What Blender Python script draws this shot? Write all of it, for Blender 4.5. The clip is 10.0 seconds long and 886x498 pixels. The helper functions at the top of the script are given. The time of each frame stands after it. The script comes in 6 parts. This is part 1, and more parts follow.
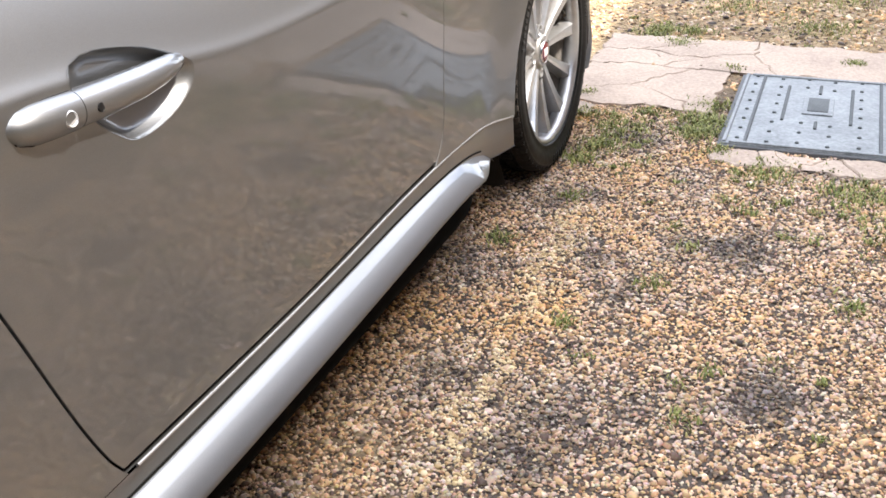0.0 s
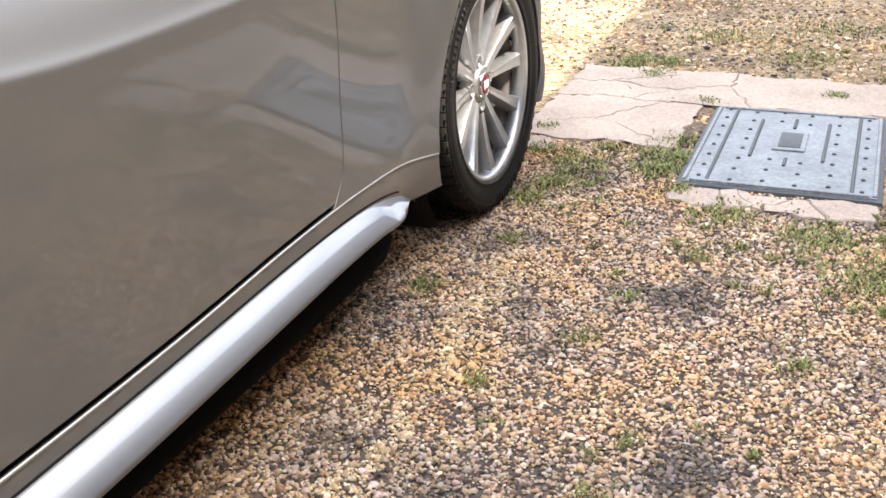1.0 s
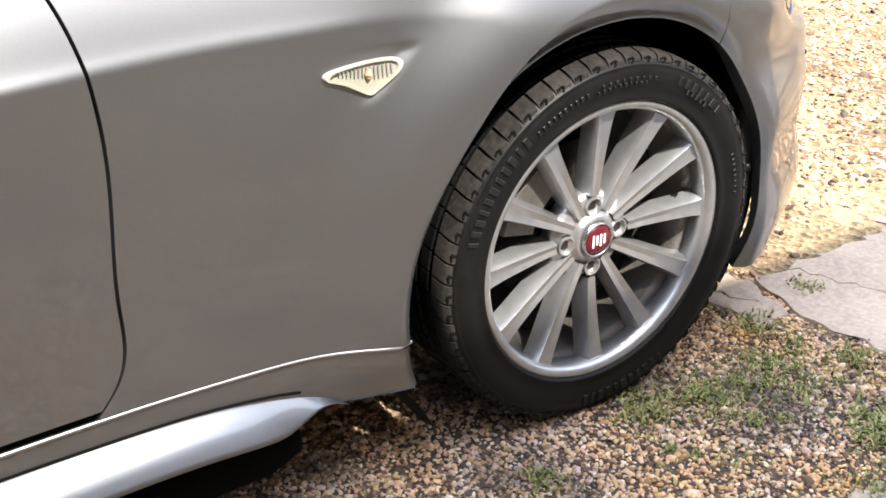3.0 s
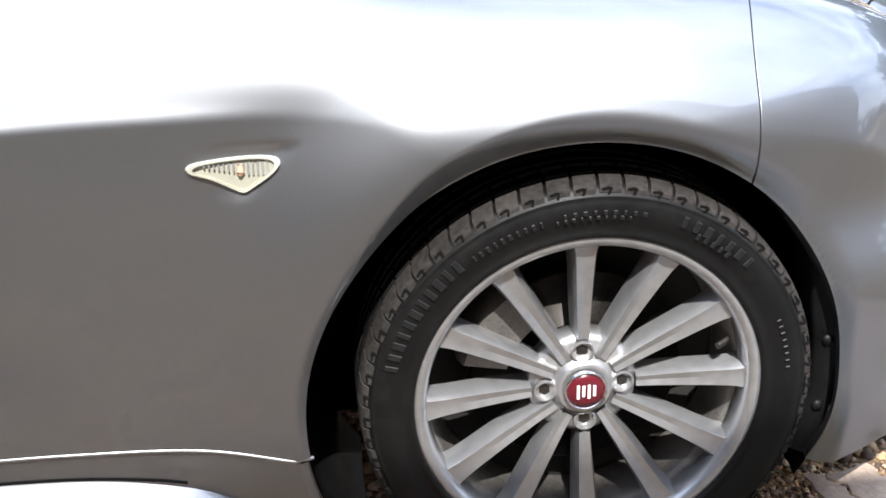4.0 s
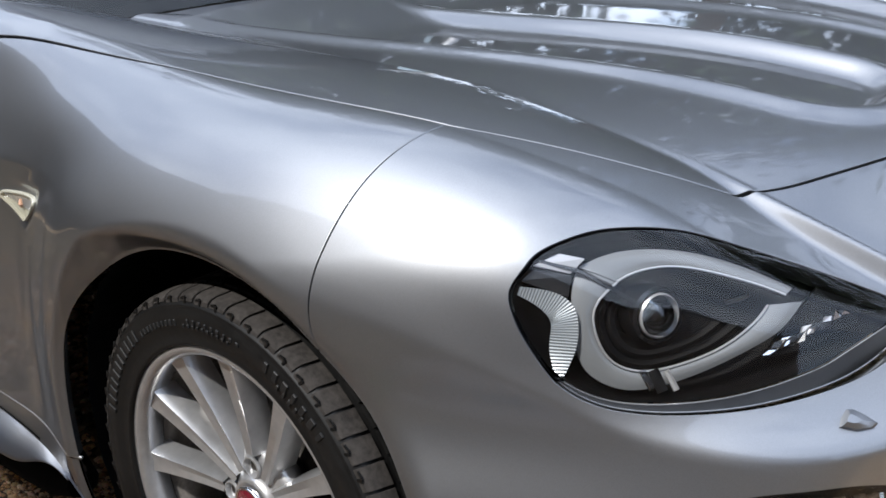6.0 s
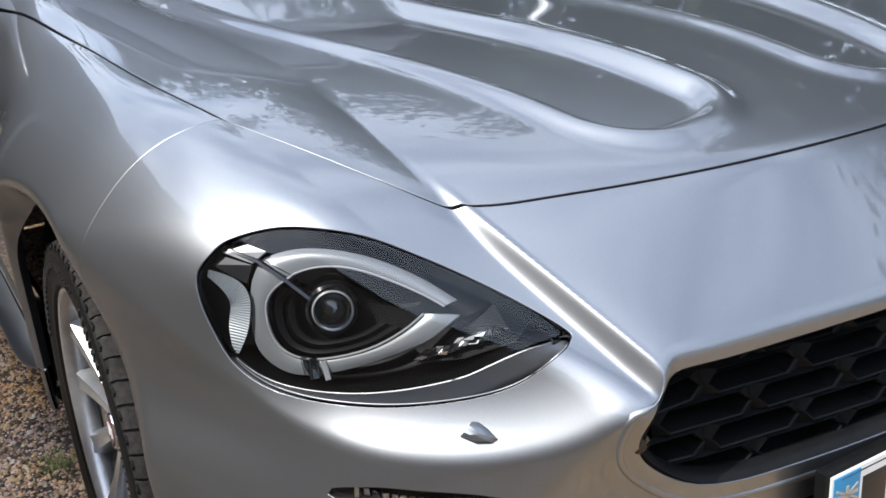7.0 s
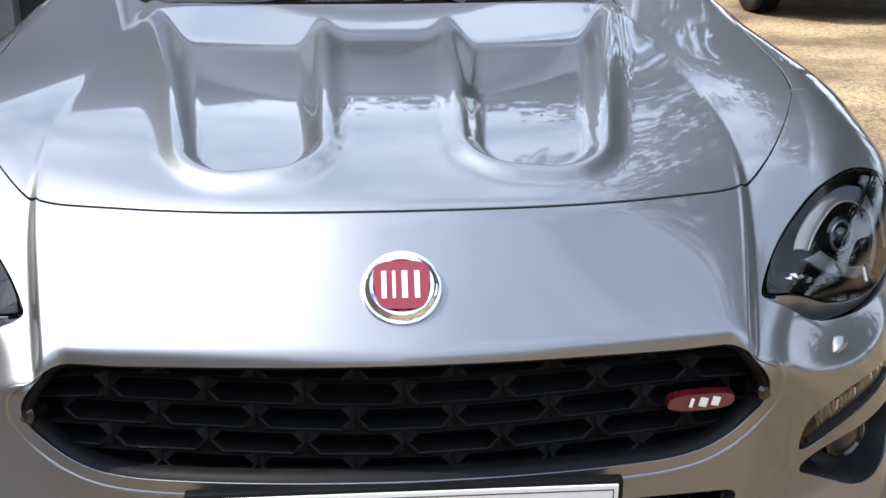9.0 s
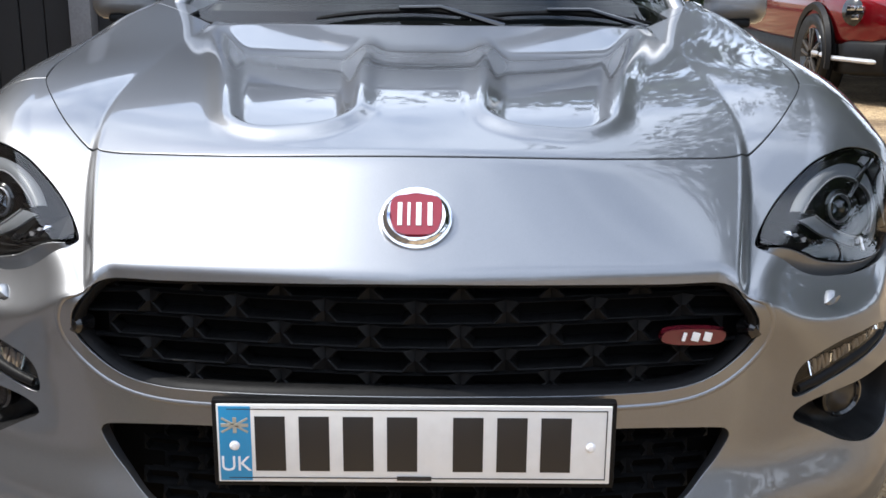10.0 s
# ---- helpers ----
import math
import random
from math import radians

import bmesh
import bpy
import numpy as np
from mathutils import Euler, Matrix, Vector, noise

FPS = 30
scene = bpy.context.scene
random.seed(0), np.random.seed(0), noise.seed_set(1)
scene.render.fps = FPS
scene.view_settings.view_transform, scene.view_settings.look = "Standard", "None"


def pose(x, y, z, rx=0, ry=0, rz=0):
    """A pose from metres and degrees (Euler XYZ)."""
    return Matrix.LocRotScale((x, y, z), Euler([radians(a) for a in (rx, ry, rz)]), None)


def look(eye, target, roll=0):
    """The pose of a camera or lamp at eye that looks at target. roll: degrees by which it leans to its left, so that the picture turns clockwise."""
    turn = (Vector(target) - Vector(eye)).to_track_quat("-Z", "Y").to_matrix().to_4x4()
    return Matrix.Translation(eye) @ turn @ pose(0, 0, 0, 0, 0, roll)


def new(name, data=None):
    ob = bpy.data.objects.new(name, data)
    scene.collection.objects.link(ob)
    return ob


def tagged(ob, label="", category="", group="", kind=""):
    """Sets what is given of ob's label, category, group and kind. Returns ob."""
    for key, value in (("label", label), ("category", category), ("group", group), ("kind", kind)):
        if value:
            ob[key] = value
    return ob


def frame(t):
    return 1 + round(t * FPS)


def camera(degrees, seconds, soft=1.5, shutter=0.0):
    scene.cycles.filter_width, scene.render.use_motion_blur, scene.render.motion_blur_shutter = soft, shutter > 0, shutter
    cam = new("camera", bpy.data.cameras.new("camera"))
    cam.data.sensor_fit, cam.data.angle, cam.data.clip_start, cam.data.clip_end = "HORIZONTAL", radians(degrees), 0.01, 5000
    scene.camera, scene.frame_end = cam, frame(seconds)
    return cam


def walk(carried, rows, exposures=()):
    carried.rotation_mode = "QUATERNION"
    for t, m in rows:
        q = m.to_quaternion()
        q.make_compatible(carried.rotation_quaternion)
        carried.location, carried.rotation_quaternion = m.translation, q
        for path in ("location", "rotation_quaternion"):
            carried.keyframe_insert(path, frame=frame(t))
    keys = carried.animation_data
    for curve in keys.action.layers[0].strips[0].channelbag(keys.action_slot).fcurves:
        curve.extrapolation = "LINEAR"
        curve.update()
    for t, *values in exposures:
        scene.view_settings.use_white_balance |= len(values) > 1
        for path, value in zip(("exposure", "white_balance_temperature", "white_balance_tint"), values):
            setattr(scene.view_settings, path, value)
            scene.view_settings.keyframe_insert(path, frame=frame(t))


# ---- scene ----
cam = camera(44.9, 10.0, soft=1.6)
# front of the car is +x, its right flank -y; the front axle stands at about x = 0
PATH = [
    (0, (-2.572, -1.565, 1.033), (-0.903, -0.893, 0.16), -1.6),
    (0.5, (-2.57, -1.663, 1.019), (-0.878, -0.997, 0.186), -2.2),
    (1, (-2.322, -1.702, 0.977), (-0.648, -0.976, 0.158), -2.1),
    (1.5, (-2.055, -1.722, 0.957), (-0.448, -0.867, 0.129), -1.4),
    (2, (-1.717, -1.791, 0.978), (-0.224, -0.761, 0.134), 0.0),
    (2.2, (-1.593, -1.804, 0.985), (-0.152, -0.708, 0.135), 0.9),
    (3.3, (-0.871, -1.943, 1.076), (-0.068, -0.36, 0.155), 0.3),
    (3.5, (-0.738, -1.969, 1.019), (-0.072, -0.284, 0.171), -0.4),
    (4, (-0.365, -2.007, 1.064), (-0.144, -0.203, 0.228), -1.4),
    (4.5, (0.017, -1.941, 1.031), (-0.265, -0.099, 0.304), -3.6),
    (5, (0.33, -1.793, 1.098), (-0.335, -0.046, 0.388), -3.7),
    (5.2, (0.456, -1.747, 1.066), (-0.353, -0.043, 0.399), -3.5),
    (6.3, (1.126, -1.413, 1.114), (-0.247, -0.16, 0.374), -3.8),
    (6.5, (1.23, -1.321, 1.133), (-0.218, -0.158, 0.392), -4.1),
    (6.8, (1.349, -1.168, 1.105), (-0.217, -0.157, 0.382), -4.4),
    (7, (1.446, -1.078, 1.122), (-0.17, -0.165, 0.376), -4.1),
    (7.5, (1.652, -0.84, 1.137), (-0.081, -0.15, 0.418), -2.8),
    (8, (1.701, -0.522, 1.104), (-0.109, -0.069, 0.383), -1.8),
    (8.5, (1.758, -0.225, 1.142), (-0.089, 0.051, 0.425), -0.6),
    (9, (1.919, -0.031, 1.166), (0.048, 0.095, 0.472), -0.0),
    (9.5, (2.055, -0.007, 1.148), (0.155, 0.047, 0.525), 0.5),
    (10, (2.106, 0.031, 1.004), (0.175, 0.038, 0.482), 0.5),
]
walk(cam, [(t, look(eye, goal, roll)) for t, eye, goal, roll in PATH],
     exposures=[(0.0, 1.95, 6450, 13), (2.2, 1.97, 6450, 13), (3.5, 1.74, 5900, 12), (4.5, 1.56, 5750, 12), (5.0, 1.06, 5800, 12), (6.5, 0.85, 5800, 11), (8.0, 1.05, 5750, 10), (10.0, 0.95, 5900, 11)])

# ---- light ----
SUN_WAY = Vector((-0.02, -0.56, 0.82)).normalized()
world = bpy.data.worlds.new("sky")
scene.world = world
world.use_nodes = True
wn, wl = world.node_tree.nodes, world.node_tree.links
sky = wn.new("ShaderNodeTexSky")
sky.sky_type = "NISHITA"
sky.sun_disc = False
sky.sun_elevation = math.asin(SUN_WAY.z)
sky.sun_rotation = math.atan2(SUN_WAY.x, SUN_WAY.y)
sky.dust_density = 2.0
# white clouds drift over the blue
wtc = wn.new("ShaderNodeTexCoord")
wmap = wn.new("ShaderNodeMapping")
wmap.inputs["Scale"].default_value = (1.6, 1.6, 3.2)
wnoise = wn.new("ShaderNodeTexNoise")
wnoise.inputs["Scale"].default_value = 2.1
wnoise.inputs["Detail"].default_value = 8
wnoise.inputs["Roughness"].default_value = 0.55
wramp = wn.new("ShaderNodeValToRGB")
wramp.color_ramp.elements[0].position, wramp.color_ramp.elements[1].position = 0.31, 0.59
wmix = wn.new("ShaderNodeMix")
wmix.data_type = "RGBA"
wmix.inputs["B"].default_value = (8.0, 8.5, 9.2, 1)
wl.new(wtc.outputs["Generated"], wmap.inputs["Vector"])
wl.new(wmap.outputs["Vector"], wnoise.inputs["Vector"])
wl.new(wnoise.outputs["Fac"], wramp.inputs["Fac"])
wl.new(wramp.outputs["Color"], wmix.inputs["Factor"])
wl.new(sky.outputs["Color"], wmix.inputs["A"])
wl.new(wmix.outputs["Result"], wn["Background"].inputs["Color"])
wn["Background"].inputs["Strength"].default_value = 0.15
sun = new("sun", bpy.data.lights.new("sun", "SUN"))
sun.data.energy, sun.data.angle, sun.data.color = 3.1, radians(0.53), (1.0, 0.92, 0.78)
sun.matrix_world = look(SUN_WAY * 20, (0, 0, 0))

# ---- materials ----
def material(name, colour=(0.5, 0.5, 0.5), rough=0.5, metal=0.0, coat=0.0, coat_rough=0.03, spec=0.5):
    m = bpy.data.materials.new(name)
    m.use_nodes = True
    b = m.node_tree.nodes["Principled BSDF"]
    b.inputs["Base Color"].default_value = (*colour, 1)
    b.inputs["Roughness"].default_value = rough
    b.inputs["Metallic"].default_value = metal
    b.inputs["Coat Weight"].default_value = coat
    b.inputs["Coat Roughness"].default_value = coat_rough
    b.inputs["Specular IOR Level"].default_value = spec
    return m


def node(m, kind, **values):
    n = m.node_tree.nodes.new(kind)
    for key, value in values.items():
        n.inputs[key].default_value = value
    return n


def link(m, a, out, b, into):
    m.node_tree.links.new(a.outputs[out], b.inputs[into])


def coords(m, scale=(1, 1, 1), of="Object"):
    c = node(m, "ShaderNodeTexCoord")
    p = node(m, "ShaderNodeMapping", Scale=scale)
    link(m, c, of, p, "Vector")
    return p


def ramp(m, source, out, *stops):
    r = node(m, "ShaderNodeValToRGB")
    e = r.color_ramp.elements
    while len(e) < len(stops):
        e.new(0.5)
    for k, (place, colour) in zip(e, stops):
        k.position, k.color = place, (*colour, 1)
    link(m, source, out, r, "Fac")
    return r


def noise_tex(m, at, scale, detail=4, rough=0.55):
    n = node(m, "ShaderNodeTexNoise", Scale=scale, Detail=detail, Roughness=rough)
    link(m, at, "Vector", n, "Vector")
    return n


def bsdf(m):
    return m.node_tree.nodes["Principled BSDF"]


def bump(m, source, out, strength, distance):
    b = node(m, "ShaderNodeBump", Strength=strength, Distance=distance)
    link(m, source, out, b, "Height")
    link(m, b, "Normal", bsdf(m), "Normal")
    return b


def worn(name, dark, light, scale, rough=(0.4, 0.7), metal=0.0, coat=0.0, relief=0.0, distance=0.002, fine=60.0, spec=0.5):
    """A surface that varies at two scales in colour, gloss and relief."""
    m = material(name, dark, rough[0], metal, coat, spec=spec)
    p = coords(m)
    a, b = noise_tex(m, p, scale, 5), noise_tex(m, p, scale * fine / 6, 3)
    mix = node(m, "ShaderNodeMath")
    mix.operation = "MULTIPLY_ADD"
    mix.inputs[1].default_value = 0.5
    link(m, a, "Fac", mix, 0)
    half = node(m, "ShaderNodeMath")
    half.operation = "MULTIPLY"
    half.inputs[1].default_value = 0.5
    link(m, b, "Fac", half, 0)
    link(m, half, "Value", mix, 2)
    r = ramp(m, mix, "Value", (0.32, dark), (0.68, light))
    link(m, r, "Color", bsdf(m), "Base Color")
    g = node(m, "ShaderNodeMapRange")
    g.inputs["To Min"].default_value, g.inputs["To Max"].default_value = rough
    g.inputs["From Min"].default_value, g.inputs["From Max"].default_value = 0.3, 0.7
    link(m, mix, "Value", g, "Value")
    link(m, g, "Result", bsdf(m), "Roughness")
    if relief:
        bump(m, mix, "Value", relief, distance)
    return m


def car_paint(name, colour):
    m = material(name, colour, 0.44, 0.95, 1.0, 0.02)
    bsdf(m).inputs["Specular Tint"].default_value = (0.5, 0.5, 0.5, 1)
    bsdf(m).inputs["Coat IOR"].default_value = 1.55
    p = coords(m)
    flake = node(m, "ShaderNodeTexVoronoi", Scale=2600.0)
    link(m, p, "Vector", flake, "Vector")
    r = ramp(m, flake, "Color", (0.0, tuple(0.88 * c for c in colour)), (1.0, tuple(1.10 * c for c in colour)))
    link(m, r, "Color", bsdf(m), "Base Color")
    film = noise_tex(m, p, 7.0, 6)
    g = node(m, "ShaderNodeMapRange")
    g.inputs["From Min"].default_value, g.inputs["From Max"].default_value = 0.35, 0.7
    g.inputs["To Min"].default_value, g.inputs["To Max"].default_value = 0.025, 0.060
    link(m, film, "Fac", g, "Value")
    link(m, g, "Result", bsdf(m), "Coat Roughness")
    return m


def clear(name, tint=(1, 1, 1), ior=1.5, rough=0.0):
    """Thin clear glass or plastic: mostly seen through, with a true mirror gloss."""
    m = bpy.data.materials.new(name)
    m.use_nodes = True
    t = m.node_tree
    t.nodes.clear()
    out = t.nodes.new("ShaderNodeOutputMaterial")
    mix, see, gloss, fres = (t.nodes.new("ShaderNode" + k) for k in ("MixShader", "BsdfTransparent", "BsdfGlossy", "Fresnel"))
    see.inputs["Color"].default_value = (*tint, 1)
    gloss.inputs["Roughness"].default_value = rough
    fres.inputs["IOR"].default_value = ior
    t.links.new(fres.outputs["Fac"], mix.inputs["Fac"])
    t.links.new(see.outputs["BSDF"], mix.inputs[1])
    t.links.new(gloss.outputs["BSDF"], mix.inputs[2])
    t.links.new(mix.outputs["Shader"], out.inputs["Surface"])
    return m


PAINT = car_paint("grey metallic paint", (0.238, 0.245, 0.257))
PAINT_HIGHLIGHT = car_paint("lighter highlight paint", (0.38, 0.385, 0.39))
RED_PAINT = car_paint("red metallic paint", (0.17, 0.004, 0.008))
# for seals, and for the near-black that fills gaps and shaded hollows
GAP_BLACK = material("black seal and gap fill", (0.004, 0.004, 0.004), 0.9, spec=0.05)
PLASTIC = worn("black grained plastic", (0.004, 0.004, 0.0042), (0.010, 0.010, 0.0104), 18, (0.38, 0.6), relief=0.15, distance=0.0006, spec=0.15)
GLOSS_BLACK = material("gloss black plastic", (0.005, 0.005, 0.0055), 0.12, 0.0, 0.4)
RUBBER = worn("dusty tyre rubber", (0.0025, 0.0025, 0.0025), (0.007, 0.0068, 0.0065), 9, (0.42, 0.62), relief=0.2, distance=0.0008, spec=0.25)
TREAD = worn("dry dusty tread rubber", (0.014, 0.013, 0.0122), (0.052, 0.047, 0.043), 14, (0.7, 0.9), relief=0.3, distance=0.001, spec=0.05)
ALLOY = worn("silver painted alloy", (0.37, 0.37, 0.375), (0.50, 0.50, 0.50), 6, (0.28, 0.42), metal=0.75, coat=0.6)
STEEL = worn("brushed brake steel", (0.05, 0.045, 0.04), (0.12, 0.11, 0.10), 22, (0.35, 0.55), metal=0.9)
CAST = worn("cast brake metal", (0.10, 0.095, 0.09), (0.22, 0.2, 0.18), 25, (0.5, 0.75), metal=0.6, relief=0.3)
# these two metals carry the shade inside wheel and lamp in their colour
CAST_DARK = worn("shade-dark metal", (0.008, 0.0075, 0.007), (0.022, 0.02, 0.018), 20, (0.6, 0.8), metal=0.3)
DISC = worn("shade-dark brake disc", (0.010, 0.009, 0.008), (0.03, 0.027, 0.024), 22, (0.35, 0.55), metal=0.9)
CHROME = material("chrome", (0.82, 0.83, 0.85), 0.06, 1.0)
SATIN = material("satin silver plastic", (0.55, 0.55, 0.56), 0.30, 0.6)
BADGE_RED = material("deep red enamel", (0.20, 0.007, 0.019), 0.3, 0.1, 0.35)
WHITE = material("white enamel", (0.82, 0.82, 0.82), 0.3)
GLASS = clear("clear lens plastic", (0.93, 0.94, 0.95), 1.5)
SCREEN = clear("windscreen glass", (0.62, 0.70, 0.70), 1.52)
LENS = clear("projector lens glass", (0.75, 0.8, 0.85), 1.9)
GUIDE = material("frosted light guide", (0.17, 0.178, 0.186), 0.3, 0.0, 0.5)
AMBER = material("amber bulb", (0.55, 0.33, 0.22), 0.3)
CREAM = material("yellowed lens plastic", (0.40, 0.39, 0.32), 0.2, 0.0, 0.5)

# ---- building helpers ----
def mesh_object(name, verts, faces, mat, parent=None, label="", smooth=True, normals=None):
    me = bpy.data.meshes.new(name)
    me.from_pydata([tuple(v) for v in verts], [], [tuple(f) for f in faces])
    me.materials.append(mat)
    if smooth:
        me.polygons.foreach_set("use_smooth", [True] * len(me.polygons))
    if normals is not None:
        me.normals_split_custom_set_from_vertices([tuple(n) for n in normals])
    ob = new(name, me)
    ob.parent = parent
    return tagged(ob, label)


def part(name, bm, mat, parent, label="", smooth=30):
    """Links a bmesh as one mesh object under a thing; edges sharper than smooth degrees stay crisp."""
    me = bpy.data.meshes.new(name)
    if smooth:
        for f in bm.faces:
            f.smooth = True
        for e in bm.edges:
            e.smooth = len(e.link_faces) != 2 or e.calc_face_angle(0) < radians(smooth)
    bm.to_mesh(me)
    bm.free()
    me.materials.append(mat)
    ob = new(name, me)
    ob.parent = parent
    return tagged(ob, label)


def thing(name, label, category, group="", kind="", at=(0, 0, 0)):
    ob = new(name)
    ob.location = at
    ob.empty_display_size = 0.1
    return tagged(ob, label, category, group, kind)


def box(size, at=(0, 0, 0), bevel=0.0, turn=None, segments=2, bm=None):
    own = bm if bm is not None else bmesh.new()
    r = bmesh.ops.create_cube(own, size=1.0)
    vs = r["verts"]
    bmesh.ops.scale(own, vec=size, verts=vs)
    if bevel:
        es = list({e for v in vs for e in v.link_edges})
        r = bmesh.ops.bevel(own, geom=es, offset=bevel, segments=segments, affect="EDGES", profile=0.6)
        vs = list({v for v in r["verts"]} | {v for f in r["faces"] for v in f.verts} | {v for v in vs if v.is_valid})
    m = Matrix.Translation(at) @ (turn.to_4x4() if turn is not None else Matrix())
    bmesh.ops.transform(own, matrix=m, verts=vs)
    return own


def revolve(profile, steps=96, axis="y", bm=None, closed=False):
    """Turns a profile of (radius, offset along the axis) round the axis."""
    own = bm if bm is not None else bmesh.new()
    rings = []
    for i in range(steps):
        a = 2 * math.pi * i / steps
        c, s = math.cos(a), math.sin(a)
        rings.append([own.verts.new((r * s, o, r * c) if axis == "y" else (r * c, r * s, o)) for r, o in profile])
    n = len(profile)
    for i in range(steps):
        a, b = rings[i], rings[(i + 1) % steps]
        for j in range(n if closed else n - 1):
            k = (j + 1) % n
            own.faces.new((a[j], a[k], b[k], b[j]))
    return own


def tube(points, radius, sides=8, bm=None, closed=False, flat=1.0, up=Vector((0, 0, 1))):
    """A round bar along points; radius may be a list. flat squeezes it along up."""
    own = bm if bm is not None else bmesh.new()
    pts = [Vector(p) for p in points]
    rad = radius if isinstance(radius, (list, tuple)) else [radius] * len(pts)
    rings = []
    for i, p in enumerate(pts):
        a, b = (pts[i - 1], pts[(i + 1) % len(pts)]) if closed else (pts[max(i - 1, 0)], pts[min(i + 1, len(pts) - 1)])
        t = (b - a).normalized()
        u = (up - t * up.dot(t))
        u = u.normalized() if u.length > 1e-4 else t.orthogonal().normalized()
        w = t.cross(u)
        rings.append([own.verts.new(p + rad[i] * (math.cos(2 * math.pi * k / sides) * w + flat * math.sin(2 * math.pi * k / sides) * u)) for k in range(sides)])
    for i in range(len(pts) if closed else len(pts) - 1):
        a, b = rings[i], rings[(i + 1) % len(pts)]
        for k in range(sides):
            own.faces.new((a[k], a[(k + 1) % sides], b[(k + 1) % sides], b[k]))
    if not closed:
        own.faces.new(rings[0][::-1])
        own.faces.new(rings[-1])
    bmesh.ops.recalc_face_normals(own, faces=own.faces)
    return own


def loop_curve(knots, per=6):
    """A smooth closed outline through (u, v) knots."""
    k = np.array(knots, float)
    out = []
    for i in range(len(k)):
        a, b, c, d = k[i - 1], k[i], k[(i + 1) % len(k)], k[(i + 2) % len(k)]
        for s in np.arange(per) / per:
            out.append(0.5 * (2 * b + (c - a) * s + (2 * a - 5 * b + 4 * c - d) * s ** 2 + (3 * b - a - 3 * c + d) * s ** 3))
    return np.array(out)


def outline_field(q, loop):
    """Signed distance to a closed outline: above zero inside."""
    a, b = loop, np.roll(loop, -1, 0)
    best = np.full(len(q), 1e9)
    inside = np.zeros(len(q), bool)
    for (x0, y0), (x1, y1) in zip(a, b):
        ex, ey = x1 - x0, y1 - y0
        wx, wy = q[:, 0] - x0, q[:, 1] - y0
        t = np.clip((wx * ex + wy * ey) / max(ex * ex + ey * ey, 1e-12), 0, 1)
        best = np.minimum(best, (wx - ex * t) ** 2 + (wy - ey * t) ** 2)
        if abs(ey) > 1e-12:
            cross = ((y0 > q[:, 1]) != (y1 > q[:, 1])) & (q[:, 0] < ex * (q[:, 1] - y0) / ey + x0)
            inside ^= cross
    return np.where(inside, 1, -1) * np.sqrt(best)


def clip(verts, faces, field):
    """Keeps the part of a mesh where field (a function of points) is above zero."""
    f = field(verts)
    f = np.where(np.abs(f) < 1e-6, 1e-6, f)
    keep = f > 0
    verts = list(verts)
    extra, out = {}, []
    for face in faces:
        k = [keep[i] for i in face]
        if all(k):
            out.append(face)
            continue
        if not any(k):
            continue
        new_face = []
        n = len(face)
        for j in range(n):
            a, b = face[j], face[(j + 1) % n]
            if keep[a]:
                new_face.append(a)
            if keep[a] != keep[b]:
                key = (min(a, b), max(a, b))
                if key not in extra:
                    t = f[a] / (f[a] - f[b])
                    extra[key] = len(verts)
                    verts.append(verts[a] + (verts[b] - verts[a]) * t)
                new_face.append(extra[key])
        if len(new_face) > 2:
            out.append(tuple(new_face))
    used = sorted({i for face in out for i in face})
    index = {v: i for i, v in enumerate(used)}
    return np.array([verts[i] for i in used]).reshape(-1, 3), [tuple(index[i] for i in face) for face in out]


def boundary(faces):
    seen = {}
    for f in faces:
        for a, b in zip(f, f[1:] + f[:1]):
            if (b, a) in seen:
                seen[(b, a)] = None
            else:
                seen[(a, b)] = True
    return [e for e, v in seen.items() if v and (e[1], e[0]) not in seen]
# ---- the car's skin: one smooth closed form from its character lines ----
def spline(*knots):
    """A natural cubic through (position, value) knots; straight beyond its ends."""
    a = np.array(knots, float)
    x, y = a[:, 0], a[:, 1]
    n, h, d = len(x), np.diff(x), np.diff(y) / np.diff(x)
    m = np.eye(n)
    r = np.zeros(n)
    for i in range(1, n - 1):
        m[i, i - 1:i + 2] = h[i - 1], 2 * (h[i - 1] + h[i]), h[i]
        r[i] = 6 * (d[i] - d[i - 1])
    c = np.linalg.solve(m, r)
    s0, s1 = d[0] - h[0] * c[1] / 6, d[-1] + h[-1] * c[-2] / 6

    def at(q):
        q = np.asarray(q, float)
        i = np.clip(np.searchsorted(x, q) - 1, 0, n - 2)
        t, u = q - x[i], x[i + 1] - q
        v = (c[i] * u ** 3 + c[i + 1] * t ** 3) / (6 * h[i]) + (y[i] / h[i] - c[i] * h[i] / 6) * u + (y[i + 1] / h[i] - c[i + 1] * h[i] / 6) * t
        return np.where(q < x[0], y[0] + s0 * (q - x[0]), np.where(q > x[-1], y[-1] + s1 * (q - x[-1]), v))
    return at


def ease(a, b, q):
    t = np.clip((np.asarray(q, float) - a) / (b - a), 0, 1)
    return t * t * t * (t * (6 * t - 15) + 10)


def soft_max(a, b, k):
    h = np.clip(0.5 + 0.5 * (a - b) / k, 0, 1)
    return b + (a - b) * h + k * h * (1 - h)


